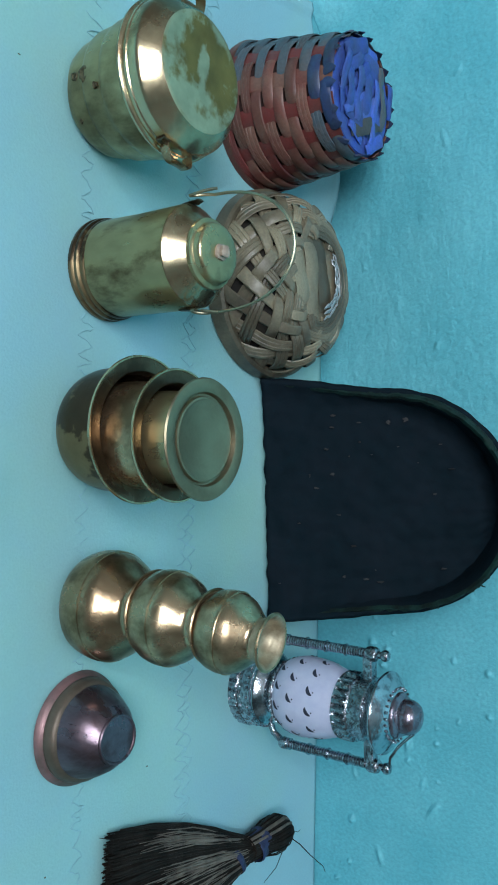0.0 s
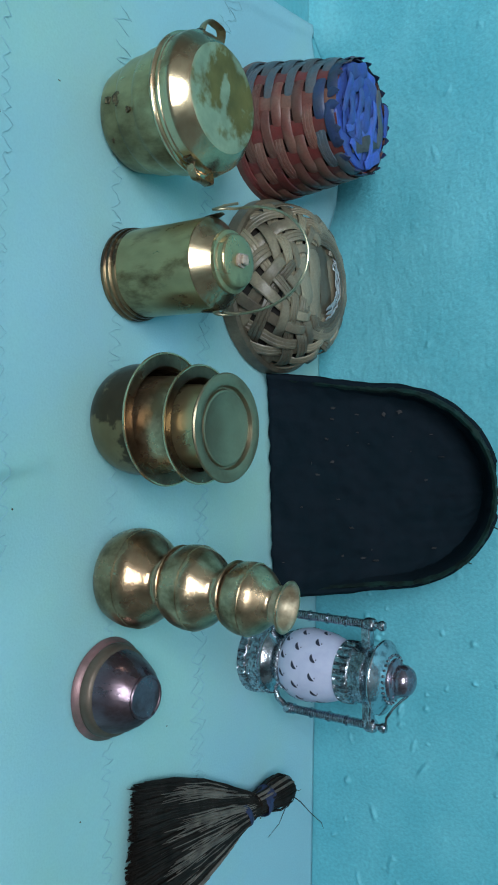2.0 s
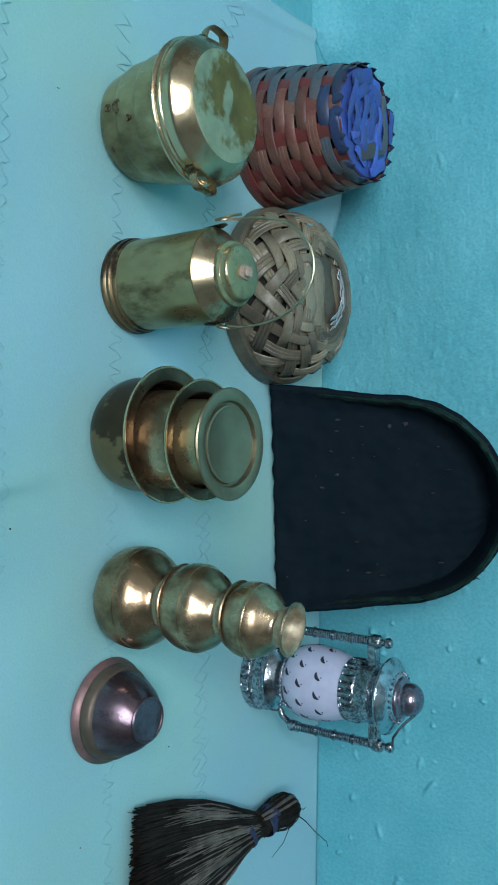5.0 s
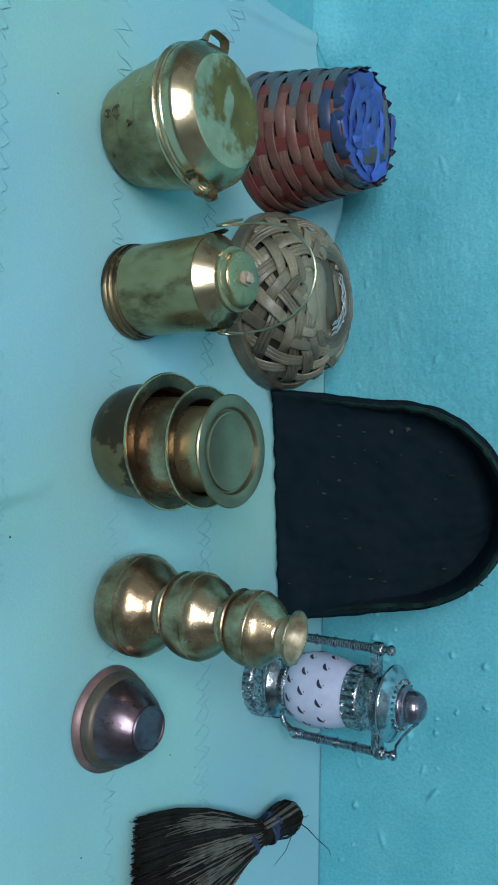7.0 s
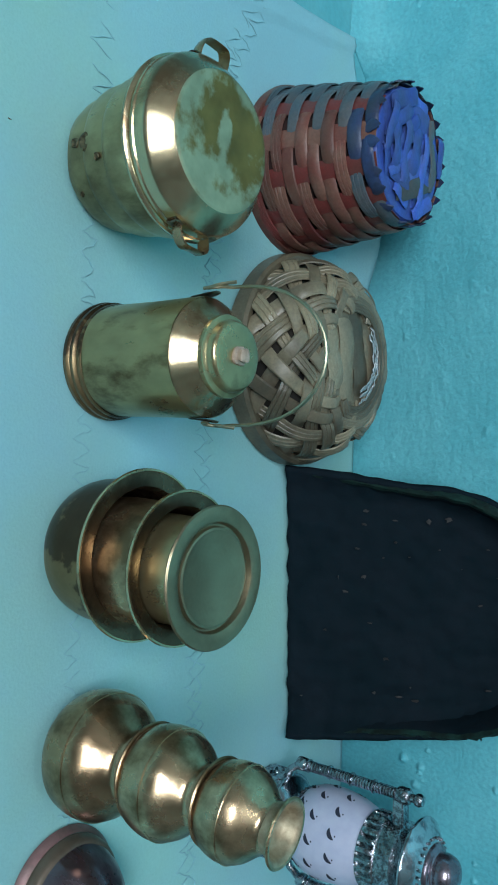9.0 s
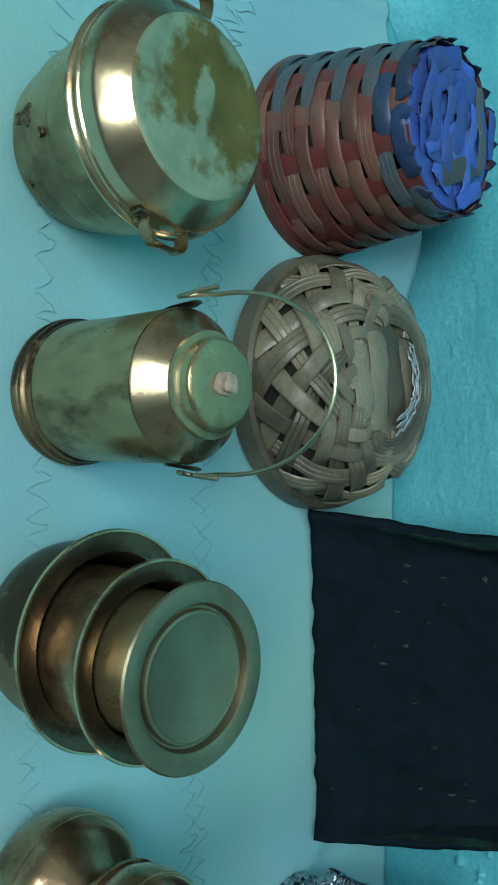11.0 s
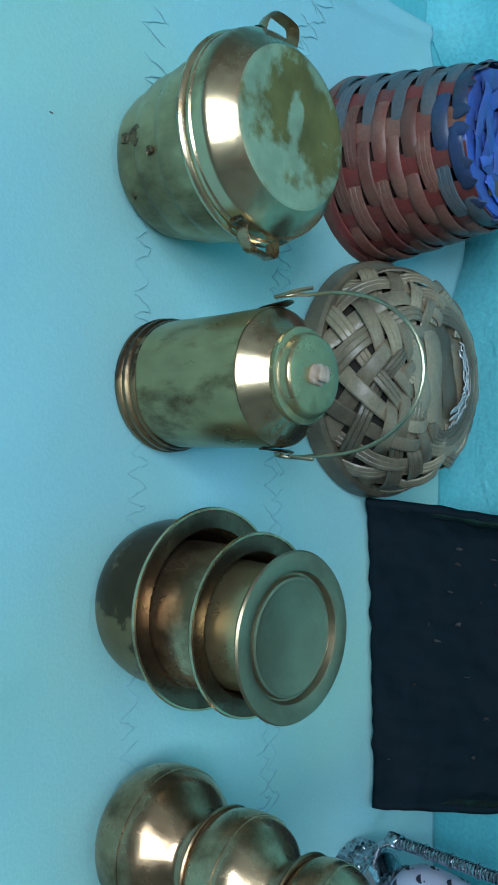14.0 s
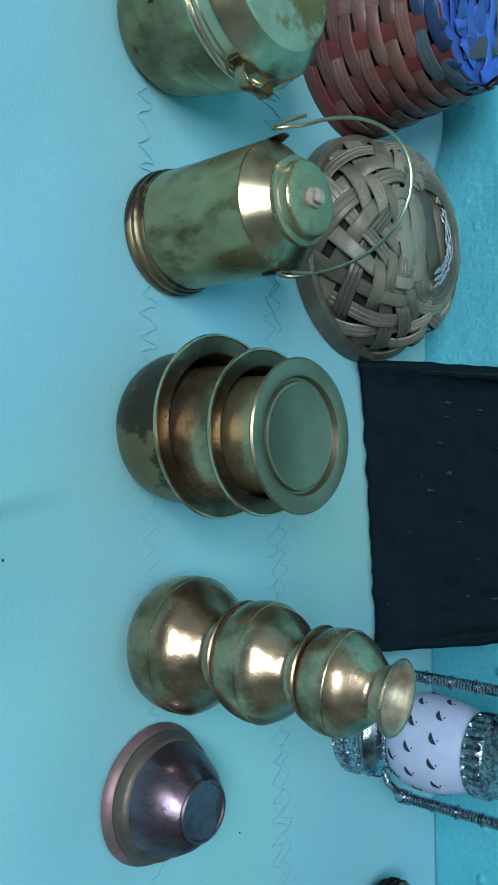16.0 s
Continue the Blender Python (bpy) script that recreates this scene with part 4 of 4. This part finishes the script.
# ---- silver ornament lantern ----
def lantern(x, y):
    t = thing("ornament_lantern", x, y, 0, "small antique silver ornamental lantern with a white globe", "lantern", turn=LANTERN_TURN)
    base = [(0, 0), (0.0250, 0), (0.0262, 0.0008), (0.0262, 0.0062), (0.0252, 0.0070), (0.0246, 0.0078), (0.0246, 0.0150), (0.0252, 0.0158), (0.0250, 0.0172), (0.0236, 0.0178)]
    b = part("base", lathe(base, 120, teeth=(26, 0.0026, 0.0007, 0.0064)), CHROME, t, "embossed antique silver base")
    bm = bmesh.new()
    for k in range(24):
        a = 2 * math.pi * k / 24
        for z in (0.0088, 0.0142):
            bmesh.ops.create_icosphere(bm, subdivisions=1, radius=0.0011, matrix=Matrix.Translation((0.0247 * math.cos(a), 0.0247 * math.sin(a), z)))
    part("bead_row", bm, CHROME, b)
    part("tank", lathe(smooth_profile([(0.0238, 0.0176), (0.0232, 0.0195), (0.0190, 0.0240), (0.0150, 0.0268), (0.0145, 0.0285)], 4), 64), CHROME_BRIGHT, t, "polished silver tank")
    bm = lathe([(0.0145, 0.0280), (0.0195, 0.0285), (0.0205, 0.0298), (0.0190, 0.0312), (0.0150, 0.0312)], 64)
    for k in range(36):
        a = 2 * math.pi * k / 36
        bmesh.ops.create_icosphere(bm, subdivisions=1, radius=0.0012, matrix=Matrix.Translation((0.0203 * math.cos(a), 0.0203 * math.sin(a), 0.0300)))
    part("beaded_ring", bm, CHROME, t)
    gp = smooth_profile([(0.0180, 0.0305), (0.0225, 0.0340), (0.0250, 0.0420), (0.0252, 0.0500), (0.0236, 0.0620), (0.0200, 0.0730), (0.0180, 0.0765)], 5)
    globe = part("globe", lathe(gp, 72), GLOBE, t, "white globe with crescent cut-outs")

    def grad(z):
        for (r0, z0), (r1, z1) in zip(gp, gp[1:]):
            if z0 <= z <= z1 and z1 > z0:
                return r0 + (r1 - r0) * (z - z0) / (z1 - z0)
        return 0.018
    # the globe is uncut: dark crescent faces paint the shade inside its openings
    for row, (z, shift) in enumerate(((0.0380, 0.0), (0.0485, 0.5), (0.0615, 0.0))):
        for k in range(12):
            a = 2 * math.pi * (k + shift) / 12
            bm = bmesh.new()
            s = 0.0034
            ring = []
            for i in range(9):
                q = math.pi * (0.10 + 0.8 * i / 8) + math.pi
                ring.append((s * math.cos(q) * 1.0, s * math.sin(q)))
            for i in range(7, 0, -1):
                q = math.pi * (0.10 + 0.8 * i / 8) + math.pi
                ring.append((s * math.cos(q) * 1.0, s * math.sin(q) * 0.20 - s * 0.12))
            rz = grad(z)
            c_, s_ = math.cos(0.6), math.sin(0.6)
            ring = [(u * c_ - v * s_, u * s_ + v * c_) for u, v in ring]
            vs = [bm.verts.new(((grad(z + pz) + 0.00025) * math.cos(a + px / rz), (grad(z + pz) + 0.00025) * math.sin(a + px / rz), z + pz)) for px, pz in ring]
            bm.faces.new(vs)
            bmesh.ops.create_icosphere(bm, subdivisions=1, radius=0.0005, matrix=Matrix.Translation(((grad(z + 0.001) + 0.0001) * math.cos(a + 0.05), (grad(z + 0.001) + 0.0001) * math.sin(a + 0.05), z + 0.0014)))
            part("crescent_opening_shade", bm, HOLE, globe)
    part("collar", lathe([(0.0175, 0.0745), (0.0208, 0.0748), (0.0213, 0.0760), (0.0213, 0.0835), (0.0204, 0.0846), (0.0196, 0.0855), (0.0196, 0.0945), (0.0186, 0.0955), (0.0140, 0.0985), (0.0130, 0.1010)], 112, teeth=(24, 0.0030, 0.0759, 0.0836)), CHROME, t, "ribbed silver collar")
    cap = part("cap", lathe(smooth_profile([(0.0130, 0.1000), (0.0226, 0.1012), (0.0246, 0.1022), (0.0248, 0.1034), (0.0234, 0.1046), (0.0184, 0.1080), (0.0138, 0.1106)], 3), 72), CHROME_BRIGHT, t, "wide silver cap")
    bm = bmesh.new()
    for k in range(26):
        a = 2 * math.pi * k / 26
        bmesh.ops.create_icosphere(bm, subdivisions=1, radius=0.0010, matrix=Matrix.Translation((0.0160 * math.cos(a), 0.0160 * math.sin(a), 0.1102)))
    part("bead_row", bm, CHROME, cap)
    part("finial", lathe(smooth_profile([(0.0138, 0.1104), (0.0130, 0.1125), (0.0102, 0.1140), (0.0106, 0.1172), (0.0088, 0.1220), (0.0048, 0.1246), (0.0, 0.1252)], 4), 48), FINIAL, cap)
    for s in (-1, 1):
        px = s * 0.0345
        prof = [(0.0, 0.0245), (0.0036, 0.0248), (0.0040, 0.0265), (0.0038, 0.0300), (0.0026, 0.0312)]
        z = 0.0312
        while z < 0.0885:
            big = 0.0008 if int((z - 0.0312) / 0.0018) % 8 == 0 else 0.0
            prof += [(0.0024 + big, z), (0.0031 + big, z + 0.0005), (0.0031 + big, z + 0.0010), (0.0024, z + 0.0014)]
            z += 0.0018
        prof += [(0.0042, 0.0900), (0.0046, 0.0915), (0.0046, 0.0955), (0.0038, 0.0968), (0.0022, 0.0975), (0.0022, 0.0995), (0.0033, 0.1008), (0.0036, 0.1025), (0.0026, 0.1045), (0.0, 0.1052)]
        part("side_post", lathe(prof, 20), CHROME, t, "ribbed silver side post", at=pose(px, 0, 0))
        bm = box(bmesh.new(), min(s * 0.018, s * 0.033), max(s * 0.018, s * 0.033), -0.0038, 0.0038, 0.0880, 0.0945, 0.0008)
        part("top_bracket", bm, CHROME, t)
        pts = [(s * 0.0235, 0, 0.0165), (s * 0.0290, 0, 0.0185), (s * 0.0325, 0, 0.0235), (s * 0.0345, 0, 0.0275)]
        part("lower_arm", tube_along(pts, 0.0022, 10), CHROME, t)
    arc = [(0.0085, -0.003, 0.1215), (0.0125, -0.003, 0.1170), (0.0185, -0.003, 0.1112), (0.0262, -0.003, 0.1060), (0.0320, -0.002, 0.1050), (0.0345, 0.0, 0.1040)]
    part("carry_wire", tube_along(arc, 0.0009, 8), CHROME_BRIGHT, t, "thin silver carrying wire")
    return t


# ---- small hand brush ----
def hand_brush():
    neck = Vector((0.2620, 0.4150, 0.0))
    t = thing("hand_brush", neck.x, neck.y, 0, "small brush of dark palm fibres bound with blue cord", "brush")
    r = random.Random(21)
    bm_d, bm_p = bmesh.new(), bmesh.new()
    for k in range(1900):
        u = r.uniform(-1, 1)
        lay = r.random()
        fan = max(-1.04, min(1.04, u + r.gauss(0, 0.07)))
        end = Vector((0.2640 + 0.0490 * fan, 0.2915 + 0.012 * r.random() ** 1.6 - 0.004 * fan, 0)) - neck
        h0 = 0.004 + 0.014 * lay * (1 - 0.6 * u * u)
        start = Vector((0.0080 * u + 0.001, 0.004, 0.0))
        streak = noise.noise((u * 4.2, 3.0, 0)) + 0.5 * noise.noise((u * 11, 8.0, 0))
        pale = (streak > 0.02 and lay > 0.80 and r.random() < 0.75) or r.random() < 0.05
        s0, s1 = (r.uniform(0.05, 0.5), r.uniform(0.55, 0.84)) if pale else (0.0, 1.0)
        pts = []
        for i in range(5):
            s = s0 + (s1 - s0) * i / 4
            p = start.lerp(end, s) + Vector((0.006 * u * math.sin(math.pi * s), 0, 0))
            p.z = h0 * (1 - 0.25 * s) + (0.0014 if pale else 0.0006)
            p.x += r.uniform(-0.0008, 0.0008)
            pts.append(p)
        ribbon(pts, [(0.25 * u, 0, 1)] * 5, 0.0008 if pale else 0.0012, 0.0004, bm=bm_p if pale else bm_d, taper=[0.4, 1, 1, 0.9, 0.4] if pale else [0.7, 1, 1, 1, 0.6])
    for k in range(90):
        s, side = r.uniform(0.25, 0.95), -1 if r.random() < 0.75 else 1
        root = Vector((0.008 * side, 0.004, 0.006)).lerp(Vector((0.2640 + 0.0490 * side, 0.296, 0.004)) - neck, s)
        tip = root + Vector((side * r.uniform(0.001, 0.006), -r.uniform(0.004, 0.016), r.uniform(-0.003, 0.003)))
        tip.z = max(tip.z, 0.0012)
        ribbon([root, root.lerp(tip, 0.5), tip], [(0, 0, 1)] * 3, 0.0008, 0.0003, bm=bm_d, taper=[1, 0.8, 0.3])
    part("dark_fibre", bm_d, BRISTLE, t, "dense dark brown fibres")["kind"] = "stuff"
    part("pale_fibre", bm_p, BRISTLE_PALE, t, "dry pale grey fibres")["kind"] = "stuff"
    prof = smooth_profile([(0.0090, -0.0040), (0.0096, -0.0028), (0.0092, 0.0), (0.0091, 0.004), (0.0096, 0.0065), (0.0092, 0.0080)], 4)
    bm = lathe(prof, 40, 0.0008)
    part("binding", bm, BLUE_CORD, t, "blue cord binding", at=pose(0.0012, 0.0115, 0.0120, -90, 0, 14))
    part("cord", lathe([(0.0116, -0.0022), (0.0124, 0.0), (0.0116, 0.0022)], 32, 0.0008), BLUE_CORD, t, "thin blue cord", at=pose(0.0016, -0.0115, 0.0105, -90, 0, 30) @ Matrix.Diagonal((1.0, 0.75, 1, 1)))
    bm, bm_k = bmesh.new(), bmesh.new()
    for k in range(110):
        a = 2 * math.pi * k / 110
        q = 0.0116 * math.sqrt(r.uniform(0.4, 1.0))
        x0, z0 = q * math.cos(a), q * math.sin(a)
        pts = [(x0 * 0.72, 0.002, 0.0118 + z0 * 0.66), (x0 * 0.74, 0.012, 0.0120 + z0 * 0.72), (x0 * 1.05, 0.026, 0.0130 + z0), (x0 * 1.08, 0.036, 0.0130 + z0), (x0 * 0.80, 0.0425, 0.0130 + z0 * 0.80), (x0 * 0.25, 0.0458, 0.0130 + z0 * 0.25)]
        ribbon(pts, [(math.cos(a), 0.1, math.sin(a))] * 6, 0.0018, 0.0006, bm=bm if noise.noise((k * 0.31, 2, 0)) > 0.20 else bm_k)
    part("fibre_grip", bm, BRISTLE_PALE, t, "rounded grip of folded fibres")["kind"] = "stuff"
    part("dark_grip", bm_k, BRISTLE, t, "dark folded fibres of the grip")["kind"] = "stuff"
    part("loose_fibre", tube_along([(0.004, 0.044, 0.014), (0.014, 0.056, 0.018), (0.026, 0.068, 0.020), (0.036, 0.078, 0.024), (0.045, 0.088, 0.020)], 0.00045, 5, taper=0.5), BRISTLE, t)
    part("loose_fibre", tube_along([(0.006, 0.043, 0.010), (0.016, 0.044, 0.012), (0.028, 0.042, 0.008), (0.038, 0.036, 0.002)], 0.0004, 5, taper=0.4), BRISTLE, t)
    part("loose_fibre", tube_along([(0.000, 0.044, 0.016), (0.004, 0.052, 0.019), (0.006, 0.060, 0.016)], 0.0003, 5, taper=0.4), BRISTLE, t)
    part("loose_fibre", tube_along([(-0.022, -0.060, 0.008), (-0.030, -0.059, 0.010), (-0.033, -0.056, 0.011)], 0.0006, 5, taper=0.4), BRISTLE, t)
    return t


SCOOP_TURN, SCOOP_LEAN, SCOOP_LEN = 4.0, 24.0, 0.161
LANTERN_TURN = 3.0
brass_pot(-0.1858, 0.2915)
milk_can(-0.0950, 0.2942)
bowl_stack(-0.0047, 0.2875)
water_pots(0.0845, 0.2848)
copper_cup(0.1503, 0.2788)
tall_basket(-0.2248, 0.4388)
bowl_basket(-0.1112, 0.4440)
scoop(0.038, 0.4465)
lantern(0.160, 0.4348)
hand_brush()
